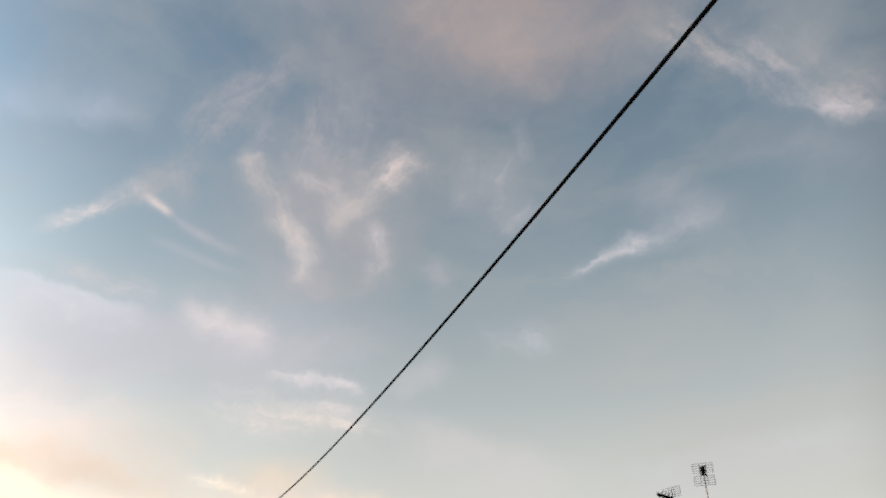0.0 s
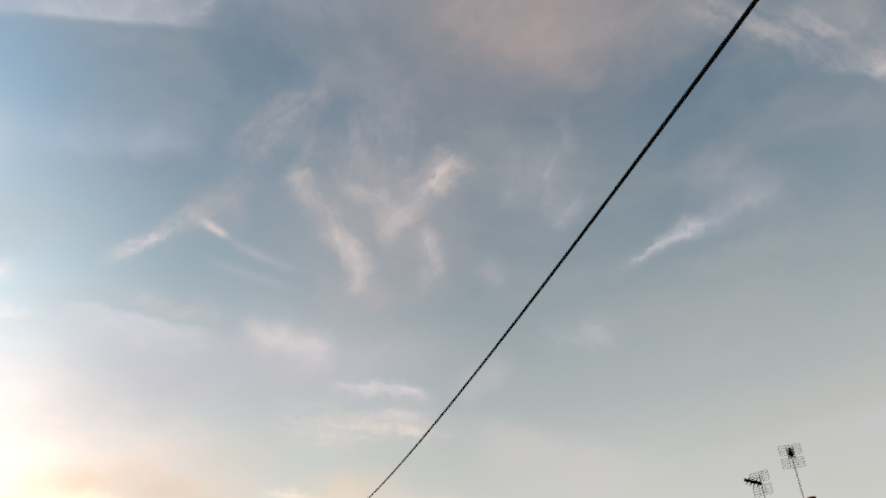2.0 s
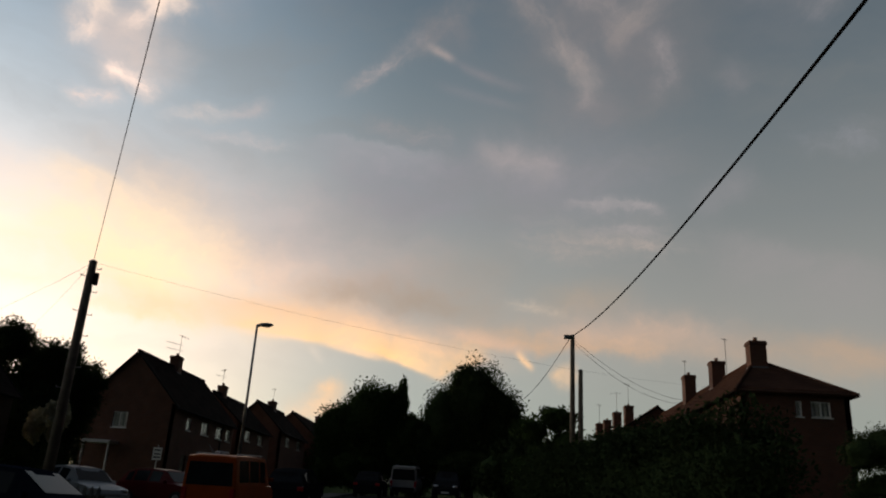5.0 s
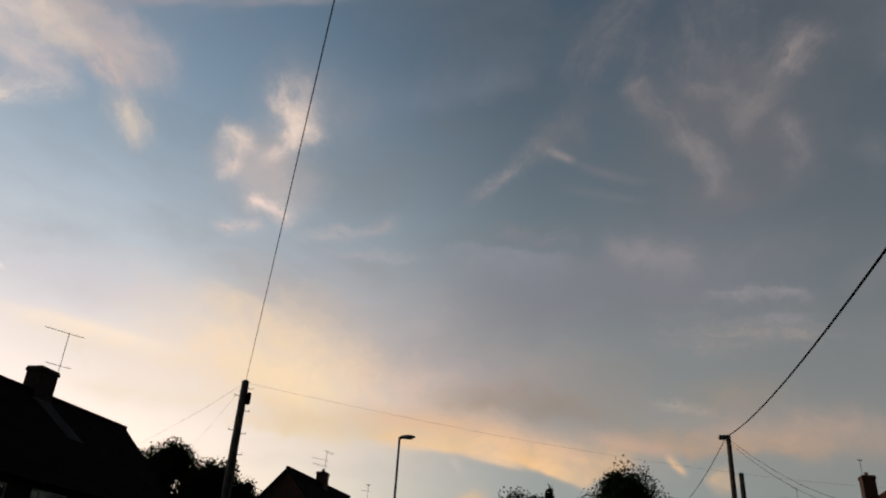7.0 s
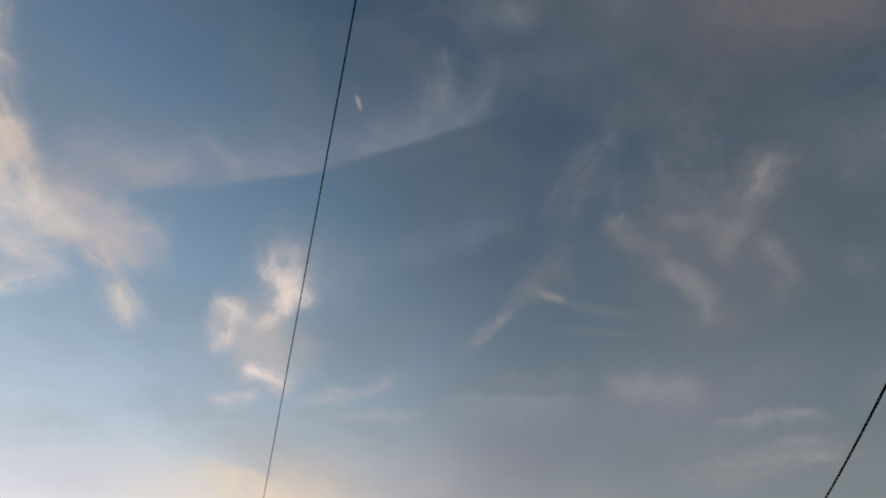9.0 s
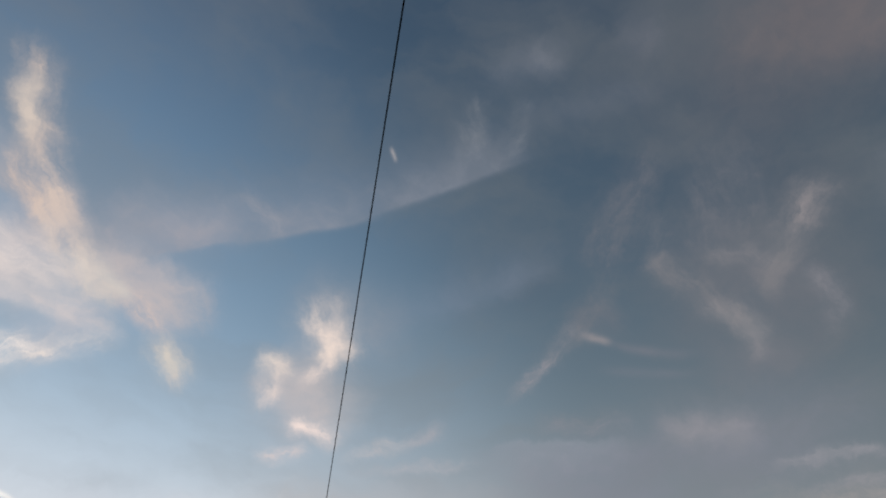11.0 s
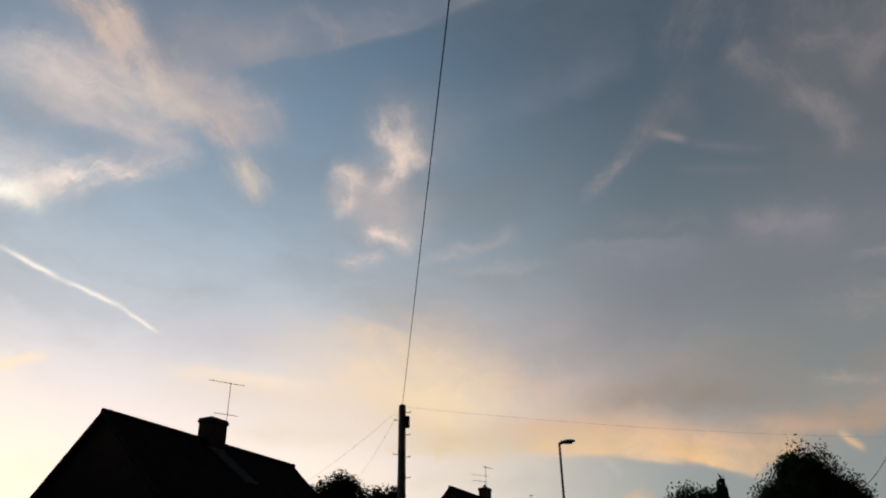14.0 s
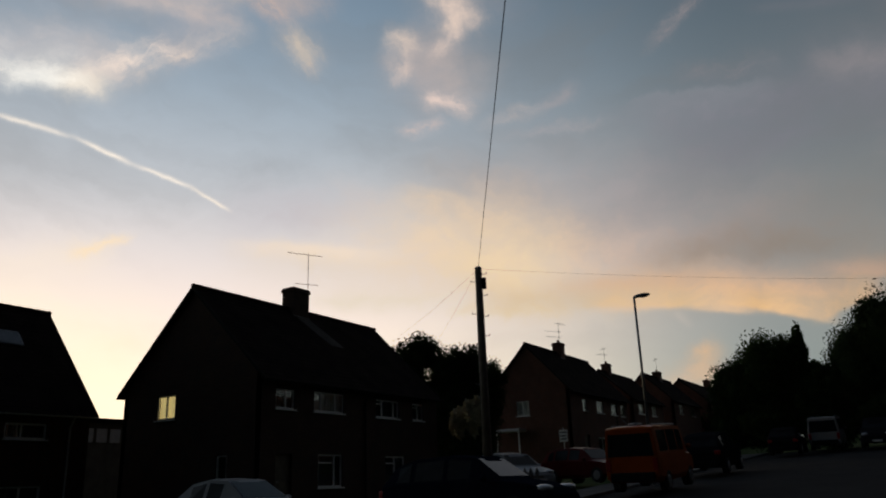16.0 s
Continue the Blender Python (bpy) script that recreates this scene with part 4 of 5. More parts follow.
# houses on the near side, hipped end towards the camera
house("hipped_house", "brick house with hipped tiled roof and tall chimneys", 39.6, 70.0, -17.9, -12.6, 3.5, 8.38, 11.1,
      [("left", -16.95, 7.25, 0.95, 0.78, (0.5,), CURTAIN, False), ("left", -15.55, 7.25, 0.3, 0.78, (), CURTAIN, False)],
      [(43.8, -14.95, 0.8, 0.9, 11.9), (51.6, -14.95, 0.85, 0.85, 12.25), (58.4, -14.8, 0.95, 0.8, 12.5)], hips=(True, False), hip_run=1.9, tile=TILE_RED, wall=BRICK_RED, group="houses on the near side", pots=1)
house("hipped_house", "far brick house with a tiled roof and chimneys", 70.6, 112.0, -18.0, -12.0, 5.0, 9.7, 11.9,
      [], [(85.4, -15, 1.2, 0.9, 13.9), (93.3, -15, 1.1, 0.9, 14.2), (108.2, -15, 1.2, 0.9, 14.6), (101, -15, 1.1, 0.9, 14.2)], hips=(False, False), tile=TILE_RED, wall=BRICK_RED, group="houses on the near side", pots=1)
house("bungalow", "low brick bungalow with a hipped tiled roof", 12.4, 21.7, -21.0, -12.3, 1.6, 4.15, 6.3,
      [], [(19.3, -15.5, 0.8, 0.6, 6.9)], hips=(True, True), wall=BRICK_RED, tile=TILE_RED, group="houses on the near side", pots=2)
# the house behind, which the two cables run to
house("brick_house", "plain brick house behind the footpath, cables fixed to it", -19.0, -9.05, -10.5, -1.3, -0.5, 5.5, 9.2, [], [], group="houses on the near side")


# flat-roofed garage between the two houses opposite
def garage():
    g = thing("garage", "pale flat-roofed garage behind the garden", "garage", (26, 37, 0))
    bm = bmesh.new()
    box(bm, -2.3, 2.4, 0, 5, -1.2, 5.2, 0.02)
    part("wall", bm, RENDERED, g)
    bm = bmesh.new()
    box(bm, -2.5, 2.6, -0.25, 5.2, 5.2, 5.42, 0.02)
    part("roof", bm, TILE, g, "dark felt roof")
    bm = bmesh.new()
    for x in (-2.1, -1.3, -0.5, 0.3):
        box(bm, x, x + 0.62, -0.06, -0.01, 4.2, 4.9)
    part("window", bm, GUTTER, g, "row of pale panes")
    return g


garage()


# porch against the end gable
def porch():
    p = thing("porch", "flat-roofed dark porch with one white post", "porch", (51.0, 25.9, 2.3))
    bm = bmesh.new()
    box(bm, -0.1, 1.19, -0.95, 1.0, 2.6, 2.8, 0.02)
    part("roof", bm, GUTTER, p, "pale edged flat roof")
    bm = bmesh.new()
    box(bm, 0, 0.1, -0.9, -0.8, -0.6, 2.6, 0.01)
    part("post", bm, UPVC, p)
    bm = bmesh.new()
    box(bm, 0, 0.1, 0.85, 0.95, -0.6, 2.6, 0.01)
    part("post", bm, UPVC, p)


porch()


def sign_board():
    s = thing("sign_board", "small white notice board on a post by the gable", "sign", (50.5, 21.4, slope(50.5, 21.4)))
    bm = bmesh.new()
    tube(bm, (0, 0, -0.2), (0, 0, 2.9), 0.035, 0.035, 8)
    part("post", bm, UPVC, s)
    bm = bmesh.new()
    box(bm, -0.05, -0.02, -0.3, 0.3, 1.95, 2.75, 0.005)
    part("board", bm, UPVC, s)
    for z in (2.6, 2.35, 2.15):
        bm = bmesh.new()
        box(bm, -0.056, -0.0515, -0.22, 0.22, z - 0.05, z + 0.02)
        part("bar", bm, BLACK, s)


sign_board()


# ---- street furniture and wires ----
def telegraph_pole(label, x, y, top, r, pegs=(), box_side=None, cross=False):
    g = slope(x, y)
    p = thing("telegraph_pole", label, "telegraph pole", (x, y, g))
    h = top - g
    bm = bmesh.new()
    tube(bm, (0, 0, -0.5), (0, 0, h), r * 1.25, r * 0.85, 14)
    part("shaft", bm, WOOD, p, "weathered wooden shaft", True)
    bm = bmesh.new()
    tube(bm, (0, 0, h), (0, 0, h + 0.05), r * 0.95, r * 0.5, 14)
    part("cap", bm, GALV, p)
    for z, a in pegs:
        bm = bmesh.new()
        c, s = math.cos(radians(a)), math.sin(radians(a))
        tube(bm, (c * r * 0.8, s * r * 0.8, h - z), (c * (r + 0.13), s * (r + 0.13), h - z), 0.012, 0.012, 6)
        tube(bm, (c * (r + 0.125), s * (r + 0.125), h - z), (c * (r + 0.125), s * (r + 0.125), h - z + 0.05), 0.011, 0.011, 6)
        part("step_peg", bm, GALV, p, "steel climbing peg")
    if box_side is not None:
        c, s = math.cos(radians(box_side)), math.sin(radians(box_side))
        bm = bmesh.new()
        box(bm, c * (r + 0.04) - 0.06, c * (r + 0.04) + 0.06, s * (r + 0.04) - 0.06, s * (r + 0.04) + 0.06, h - 0.7, h - 0.33, 0.02)
        part("terminal_box", bm, BLACK, p, "black cable terminal box")
    if cross:
        bm = bmesh.new()
        box(bm, -0.12, 0.12, -0.05, 0.42, h - 0.16, h + 0.02, 0.02)
        part("bracket", bm, GALV, p, "dark steel cable bracket")
    return p


# the eye looks along about (0.87, 0.49) at the first pole, so its pegs stand out square to that
telegraph_pole("weathered wooden telegraph pole with steel climbing pegs", 20.9, 11.65, 8.12, 0.13,
               [(0.2, -60), (0.45, 120), (0.9, -60), (1.5, 120), (1.58, -60), (2.2, -60), (2.6, 120), (3.1, -60), (3.7, 120)], box_side=-75)
telegraph_pole("dark wooden telegraph pole with a cable bracket", 37.0, -3.98, 10.24, 0.12, (), None, True)
telegraph_pole("shorter cut-off wooden pole beside the taller one", 36.96, -4.36, 8.55, 0.12)
telegraph_pole("far telegraph pole half hidden in trees", 75.2, -2.35, 12.4, 0.13)


def street_lamp(x, y, top):
    g = slope(x, y)
    h = top - g
    p = thing("street_lamp", "tall galvanised street lamp with a flat lantern", "street lamp", (x, y, g))
    bm = bmesh.new()
    tube(bm, (0, 0, -0.4), (0, 0, 1.3), 0.085, 0.085, 12)
    tube(bm, (0, 0, 1.3), (0, 0, h), 0.06, 0.045, 12)
    part("column", bm, GALV, p, "", True)
    # the lantern reaches out over the street
    d = Vector((0.3, -0.95, 0)).normalized()
    bm = bmesh.new()
    tube(bm, (0, 0, h - 0.05), Vector((0, 0, h + 0.02)) + d * 0.12, 0.05, 0.05, 8)
    part("arm", bm, GALV, p)
    bm = bmesh.new()
    bmesh.ops.create_uvsphere(bm, u_segments=16, v_segments=8, radius=1)
    bmesh.ops.scale(bm, vec=(0.34, 0.13, 0.1), verts=bm.verts)
    for v in bm.verts:
        if v.co.z < -0.03:
            v.co.z = -0.03 + (v.co.z + 0.03) * 0.3
    bmesh.ops.transform(bm, matrix=Matrix.Translation(Vector((0, 0, h + 0.03)) + d * 0.3) @ Matrix.Rotation(math.atan2(d.y, d.x), 4, "Z") @ Matrix.Rotation(radians(-6), 4, "Y"), verts=bm.verts)
    lan = part("lantern", bm, GALV, p, "flat grey lantern, unlit", True)
    bm = bmesh.new()
    bmesh.ops.create_uvsphere(bm, u_segments=12, v_segments=6, radius=1)
    bmesh.ops.scale(bm, vec=(0.2, 0.09, 0.05), verts=bm.verts)
    bmesh.ops.transform(bm, matrix=Matrix.Translation(Vector((0, 0, h + 0.0)) + d * 0.34) @ Matrix.Rotation(math.atan2(d.y, d.x), 4, "Z"), verts=bm.verts)
    part("lens", bm, LENS, lan)


street_lamp(29.4, 9.22, 8.36)


def cable(label, a, b, sag, r, n=40):
    """An overhead line hanging between two points."""
    a, b = Vector(a), Vector(b)
    bm = bmesh.new()
    ring0 = None
    for i in range(n + 1):
        t = i / n
        p = a.lerp(b, t) - Vector((0, 0, 4 * sag * t * (1 - t)))
        d = (b - a) - Vector((0, 0, 4 * sag * (1 - 2 * t)))
        q = d.to_track_quat("Z", "Y")
        ring = [bm.verts.new(p + q @ Vector((r * math.cos(k * math.pi / 3), r * math.sin(k * math.pi / 3), 0))) for k in range(6)]
        if ring0:
            for k in range(6):
                bm.faces.new((ring0[k], ring0[(k + 1) % 6], ring[(k + 1) % 6], ring[k]))
        else:
            bm.faces.new(ring[::-1])
        ring0 = ring
    bm.faces.new(ring0)
    return tagged(link("overhead_cable", bm, CABLE, None, True), label, "cable", "overhead lines")


P1, P2 = (20.9, 11.65, 8.1), (37.0, -3.9, 10.2)
cable("thin black overhead telephone line from the pegged pole", P1, (-9.06, -5.65, 6.92), 0.0, 0.0075)
cable("thick black overhead cable sagging from the dark pole", P2, (-9.01, -3.29, 5.84), 0.99, 0.021)
cable("faint drop line from pole to the brick house eaves", P1, (25.5, 21.7, 5.9), 0.35, 0.0035)
cable("faint drop line from pole to the brick house eaves", P1, (31.0, 21.7, 5.9), 0.35, 0.0035)
cable("long faint line from pole towards the hipped house", P1, (40.0, -12.6, 8.5), 0.55, 0.0026)
cable("black cable sagging from the dark pole to a far pole", P2, (75.2, -2.35, 12.2), 0.68, 0.018)
cable("twin drop line from the dark pole to the hipped house", (37.0, -3.98, 10.1), (46.0, -12.45, 8.75), 0.8, 0.008)
cable("twin drop line from the dark pole to the hipped house", (37.0, -3.98, 9.95), (46.6, -12.45, 8.7), 0.95, 0.008)


def yagi(label, x, y, z0, z1, arms, r=0.018):
    """A television aerial: mast, and for each arm (height, yaw, back, front, element count, element half length) a boom with rods."""
    t = thing("tv_aerial", label, "aerial", (x, y, z0), "television aerials")
    bm = bmesh.new()
    tube(bm, (0, 0, 0), (0, 0, z1 - z0), r, r, 6)
    part("mast", bm, METAL, t)
    for h, yaw, back, front, n, half in arms:
        d, s = Vector((-math.sin(radians(yaw)), math.cos(radians(yaw)), 0)), Vector((math.cos(radians(yaw)), math.sin(radians(yaw)), 0))
        o = Vector((0, 0, h - z0))
        bm = bmesh.new()
        tube(bm, o - d * back, o + d * front, 0.014, 0.014, 6)
        bo = part("boom", bm, METAL, t)
        for i in range(n):
            c = o + d * (-back + (back + front) * (i + 0.3) / n) + Vector((0, 0, 0.02))
            bm = bmesh.new()
            tube(bm, c - s * half, c + s * half, 0.007, 0.007, 5)
            part("element", bm, METAL, bo)
    return t


def grid_aerial(label, x, y, z0, zc, yaw):
    """A panel aerial: two wire grids, one above the other, with a dark dipole block in front."""
    t = thing("tv_aerial", label, "aerial", (x, y, z0), "television aerials")
    h = zc - z0
    bm = bmesh.new()
    tube(bm, (0, 0, 0), (0, 0, h + 0.3), 0.02, 0.02, 6)
    part("mast", bm, METAL, t)
    d, s = Vector((-math.sin(radians(yaw)), math.cos(radians(yaw)), 0)), Vector((math.cos(radians(yaw)), math.sin(radians(yaw)), 0))
    for lo, hi in ((0.05, 0.33), (-0.33, -0.05)):
        bm = bmesh.new()
        for k in range(5):
            z = lo + (hi - lo) * k / 4
            tube(bm, Vector((0, 0, h + z)) - s * 0.3, Vector((0, 0, h + z)) + s * 0.3, 0.0065, 0.0065, 5)
        for k in range(4):
            o = s * (-0.3 + 0.2 * k) + Vector((0, 0, h))
            tube(bm, o + Vector((0, 0, lo)), o + Vector((0, 0, hi)), 0.0075, 0.0075, 5)
        part("reflector_grid", bm, METAL, t, "wire reflector grid")
    bm = bmesh.new()
    for k in range(4):
        o = d * (0.1 + 0.17 * k) + Vector((0, 0, h))
        tube(bm, o - s * 0.1 + Vector((0, 0, 0.1)), o + s * 0.1 - Vector((0, 0, 0.1)), 0.012, 0.012, 5)
        tube(bm, o - s * 0.1 - Vector((0, 0, 0.1)), o + s * 0.1 + Vector((0, 0, 0.1)), 0.012, 0.012, 5)
    tube(bm, (0, 0, h), Vector((0, 0, h)) + d * 0.75, 0.045, 0.045, 6)
    part("boom", bm, BLACK, t, "dark boom with crossed elements")
    return t


yagi("tall bare roof aerial on the brick chimney", 29.3, 26.1, 10.3, 13.25, [(13.2, -118, 1.15, 0.75, 3, 0.16), (11.6, -118, 0.7, 0.55, 4, 0.12)])
yagi("small roof aerial on a far chimney", 58.9, 24.6, 11.9, 14.0, [(13.9, -100, 0.3, 1.0, 5, 0.2), (12.75, 60, 0.2, 1.3, 5, 0.2), (13.2, 60, 0.2, 1.4, 5, 0.15)])
yagi("small roof aerial on a far chimney", 70.0, 24.7, 11.6, 13.3, [(13.2, -60, 0.3, 0.9, 5, 0.2), (12.6, 60, 0.3, 0.9, 5, 0.2)])
yagi("small roof aerial on a far chimney", 87.0, 24.6, 12.6, 14.2, [(14.1, -60, 0.3, 1.0, 5, 0.2)])
yagi("thin roof aerial mast on the hipped house", 49.3, -14.9, 11.0, 13.3, [(13.25, 40, 0.2, 0.3, 4, 0.12)], 0.022)
yagi("thin roof aerial mast on the hipped house", 61.0, -15.2, 10.8, 14.2, [(14.1, 40, 0.2, 0.3, 4, 0.15)], 0.022)
yagi("small roof aerial on a far chimney", 85.4, -15, 13.7, 16.3, [(16.2, 50, 0.3, 0.8, 4, 0.2)], 0.025)
yagi("small roof aerial on a far chimney", 93.3, -15, 14.0, 16.6, [(16.5, -30, 0.6, 0.8, 4, 0.2)], 0.025)
yagi("small roof aerial on a far chimney", 108.2, -15, 14.4, 17.2, [(17.1, 50, 0.5, 0.8, 4, 0.25)], 0.03)
grid_aerial("wire grid panel aerial above the bungalow chimney", 19.45, -15.48, 6.4, 8.42, 52)
grid_aerial("wire grid panel aerial on the bungalow roof", 19.9, -14.55, 5.2, 7.72, 22)


# ---- trees and planting ----
def leaves(name, parent, blobs, count, size, seed, material, clumps=26, label="", tuft=0.33):
    """Many small leaves in clumps that fill the given ellipsoids (x, y, z, rx, ry, rz)."""
    rng = np.random.default_rng(seed)
    weights = np.array([b[3] * b[4] * b[5] for b in blobs]) ** 0.67
    weights /= weights.sum()
    P = []
    for b, w in zip(blobs, weights):
        k = max(4, int(clumps * w * len(blobs)))
        d = rng.normal(size=(k, 3))
        d /= np.linalg.norm(d, axis=1)[:, None]
        c = d * rng.uniform(0.25, 0.74, size=(k, 1)) ** 0.6
        n = int(count * w)
        pick = rng.integers(0, k, n)
        o = rng.normal(size=(n, 3))
        o /= np.linalg.norm(o, axis=1)[:, None]
        o *= rng.uniform(0, 1, size=(n, 1)) ** 0.45 * tuft * rng.uniform(0.6, 1.25, size=(k, 1))[pick]
        P.append((c[pick] + o) * np.array(b[3:6]) + np.array(b[:3]))
    P = np.concatenate(P)
    n = len(P)
    a = rng.normal(size=(n, 3))
    a /= np.linalg.norm(a, axis=1)[:, None]
    b = np.cross(a, rng.normal(size=(n, 3)))
    b /= np.linalg.norm(b, axis=1)[:, None] + 1e-9
    s = size * rng.uniform(0.6, 1.3, size=(n, 1))
    V = np.stack([P - a * s, P + b * s * 0.42, P + a * s, P - b * s * 0.42], 1).reshape(-1, 3)
    me = bpy.data.meshes.new(name)
    me.from_pydata(V.tolist(), [], np.arange(n * 4).reshape(-1, 4).tolist())
    me.materials.append(material)
    ob = new(name, me)
    ob.parent = parent
    return tagged(ob, label)


def tree(name, label, x, y, blobs, count, size, seed, trunk_h, r=0.2, material=LEAF, clumps=26, group="street trees", tuft=0.33):
    g = slope(x, y)
    t = thing(name, label, "tree", (x, y, g), group)
    rng = random.Random(seed)
    bm = bmesh.new()
    p, rad = Vector((0, 0, -0.3)), r * 1.25
    for i in range(5):
        q = Vector((rng.uniform(-0.12, 0.12), rng.uniform(-0.12, 0.12), trunk_h * (i + 1) / 5))
        tube(bm, p, q, rad, rad * 0.86, 10)
        p, rad = q, rad * 0.86
    part("trunk", bm, BARK, t, "", True)
    for b in blobs:
        for k in range(3):
            bm = bmesh.new()
            end = Vector(b[:3]) + Vector((rng.uniform(-0.5, 0.5) * b[3], rng.uniform(-0.5, 0.5) * b[4], rng.uniform(-0.3, 0.6) * b[5]))
            start = Vector((0, 0, trunk_h * rng.uniform(0.55, 0.98)))
            mid = start.lerp(end, 0.5) + Vector((0, 0, 0.25))
            tube(bm, start, mid, r * 0.4, r * 0.26, 7)
            tube(bm, mid, end, r * 0.26, r * 0.06, 6)
            part("limb", bm, BARK, t, "", True)
    leaves("crown", t, blobs, count, size, seed, material, clumps, "dense leafy crown with a ragged edge", tuft)
    # the shaded inner foliage, lumpy, inside the leaves
    bm = bmesh.new()
    for i, b in enumerate(blobs):
        made = bmesh.ops.create_icosphere(bm, subdivisions=3, radius=1.0)["verts"]
        for v in made:
            k = (0.74 if r > 0.2 else 0.56) + 0.2 * noise.noise(v.co * 2.3 + Vector((i * 7.1, seed, 0))) + 0.16 * noise.noise(v.co * 6.0 + Vector((seed, i * 3.7, 0)))
            v.co = Vector((b[0] + v.co.x * k * b[3], b[1] + v.co.y * k * b[4], b[2] + v.co.z * k * b[5]))
    part("inner_foliage", bm, material, t, "dark inner foliage", True)
    return t


# at the far end of the street
tree("broadleaf_tree", "broad dark leafy tree with a side shoot", 60.0, 9.2,
     [(0, 0, 5.2, 2.4, 2.6, 3.1), (0, 2.4, 4.2, 1.8, 1.8, 2.5), (0, -1.3, 5.7, 1.6, 1.6, 2.3), (0, -2.4, 7.1, 0.55, 0.6, 1.8), (0, -3.3, 5.0, 0.9, 0.9, 1.2),
      (0, -2.6, 3.4, 1.8, 1.9, 2.2), (0, 0.5, 2.0, 2.2, 2.9, 1.9), (0, -3.4, 1.6, 1.8, 2.0, 1.7), (0, 3.0, 1.7, 1.5, 1.3, 1.6)],
     100000, 0.12, 3, 3.6, 0.25, LEAF, 110, tuft=0.39)
tree("broadleaf_tree", "large round dark leafy tree", 60.0, 1.3,
     [(0, 0, 6.3, 2.8, 2.8, 4.0), (0, 2.0, 5.2, 2.2, 2.1, 3.3), (0, -2.1, 5.2, 2.4, 2.3, 3.3), (0, 3.4, 3.4, 1.8, 1.6, 2.3), (0, -3.4, 3.4, 2.0, 1.6, 2.3), (0, 0.2, 8.3, 1.5, 1.5, 1.5),
      (0, 0, 2.2, 2.6, 3.6, 2.1), (0, -4.2, 1.6, 1.8, 1.8, 1.6), (0, 4.0, 1.8, 1.8, 1.6, 1.8)],
     120000, 0.12, 5, 4.2, 0.3, LEAF_DARK, 120, tuft=0.39)
tree("broadleaf_tree", "tall leafy tree behind the brick house", 41.0, 26.8,
     [(0, 0, 8.0, 1.6, 1.6, 1.6), (0.3, -1.6, 6.8, 1.3, 1.3, 1.7), (0, 1.5, 7.2, 1.4, 1.7, 1.7), (0.2, -0.6, 4.0, 1.8, 1.9, 2.0), (0, 1.0, 2.4, 1.6, 2.4, 1.9), (0, -2.2, 2.0, 1.6, 2.0, 2.0), (0, -3.6, 1.4, 1.4, 1.6, 1.5), (0, -2.4, 4.2, 1.6, 1.7, 1.9), (0, 0.4, 5.4, 1.8, 2.0, 2.0)],
     70000, 0.095, 7, 4.2, 0.18, LEAF_DARK, 80, tuft=0.4)
tree("broadleaf_tree", "leafy tree between the brick houses", 42.5, 24.5,
     [(0, 0, 6.9, 1.5, 1.6, 1.7), (0.2, -1.5, 5.9, 1.2, 1.3, 1.6), (0, 1.2, 5.9, 1.3, 1.4, 1.8), (0.2, -0.6, 3.2, 1.6, 1.5, 1.9), (0, 0, 1.8, 1.6, 2.0, 1.8), (0, 2.2, 2.4, 1.5, 1.5, 2.0), (0, 1.6, 4.0, 1.5, 1.6, 1.8), (0, -0.6, 4.6, 1.7, 2.0, 1.9)],
     70000, 0.095, 9, 3.6, 0.18, LEAF_DARK, 80, tuft=0.4)
tree("small_tree", "thin small tree beside the dark poles", 40.0, -3.5,
     [(0, 0, 4.4, 1.1, 1.2, 0.9), (0, 1.2, 3.7, 1.2, 1.2, 1.0), (0, -0.6, 3.0, 1.3, 1.5, 1.4), (0, 0.5, 1.6, 1.5, 2.2, 1.5)], 8000, 0.11, 11, 3.0, 0.12, LEAF, 36, "near-side planting", 0.34)
tree("shrub", "dark rounded shrub at the street's end", 46.0, -1.6,
     [(0, 0, 2.5, 1.5, 1.4, 1.5), (0, 1.3, 1.8, 1.2, 1.2, 1.2), (0, -1.2, 2.6, 1.3, 1.2, 1.5), (0, 0, 1.2, 1.6, 2.2, 1.2)], 9000, 0.12, 13, 1.8, 0.1, LEAF_DARK, 40, "near-side planting", 0.4)
tree("shrub", "feathery garden shrub beside the hipped house", 33.0, -16.2,
     [(0, 0, 2.2, 1.2, 1.4, 1.1), (0, 1.0, 1.9, 1.1, 1.1, 1.0), (0, -1.3, 1.7, 1.1, 1.0, 0.9), (0, 0, 0.7, 1.3, 2.2, 0.8)], 14000, 0.06, 15, 1.2, 0.07, LEAF_DARK, 40, "near-side planting", 0.34)
tree("shrub", "thin twiggy shrub beside the bungalow", 28.5, -15.2,
     [(0, 0, 2.5, 0.8, 0.9, 0.6), (0, -0.5, 1.7, 1.0, 1.2, 0.8)], 1200, 0.07, 17, 1.9, 0.05, LEAF_DARK, 20, "near-side planting", 0.3)


def far_woods():
    """The dark growth that closes the view behind the street's end."""
    rng = random.Random(8)
    blobs = []
    for i in range(26):
        y = -24 + i * 1.9
        x = 98 + rng.uniform(-3, 3)
        h = rng.uniform(2.2, 3.2)
        blobs.append((x, y, slope(x, y) + h * 0.8, 1.9, 1.9, h))
    ob = leaves("far_woods", None, blobs, 40000, 0.26, 31, LEAF_DARK, 20, "dark far bushes closing the end of the street", 0.45)
    tagged(ob, "", "bushes", "", "stuff")


far_woods()


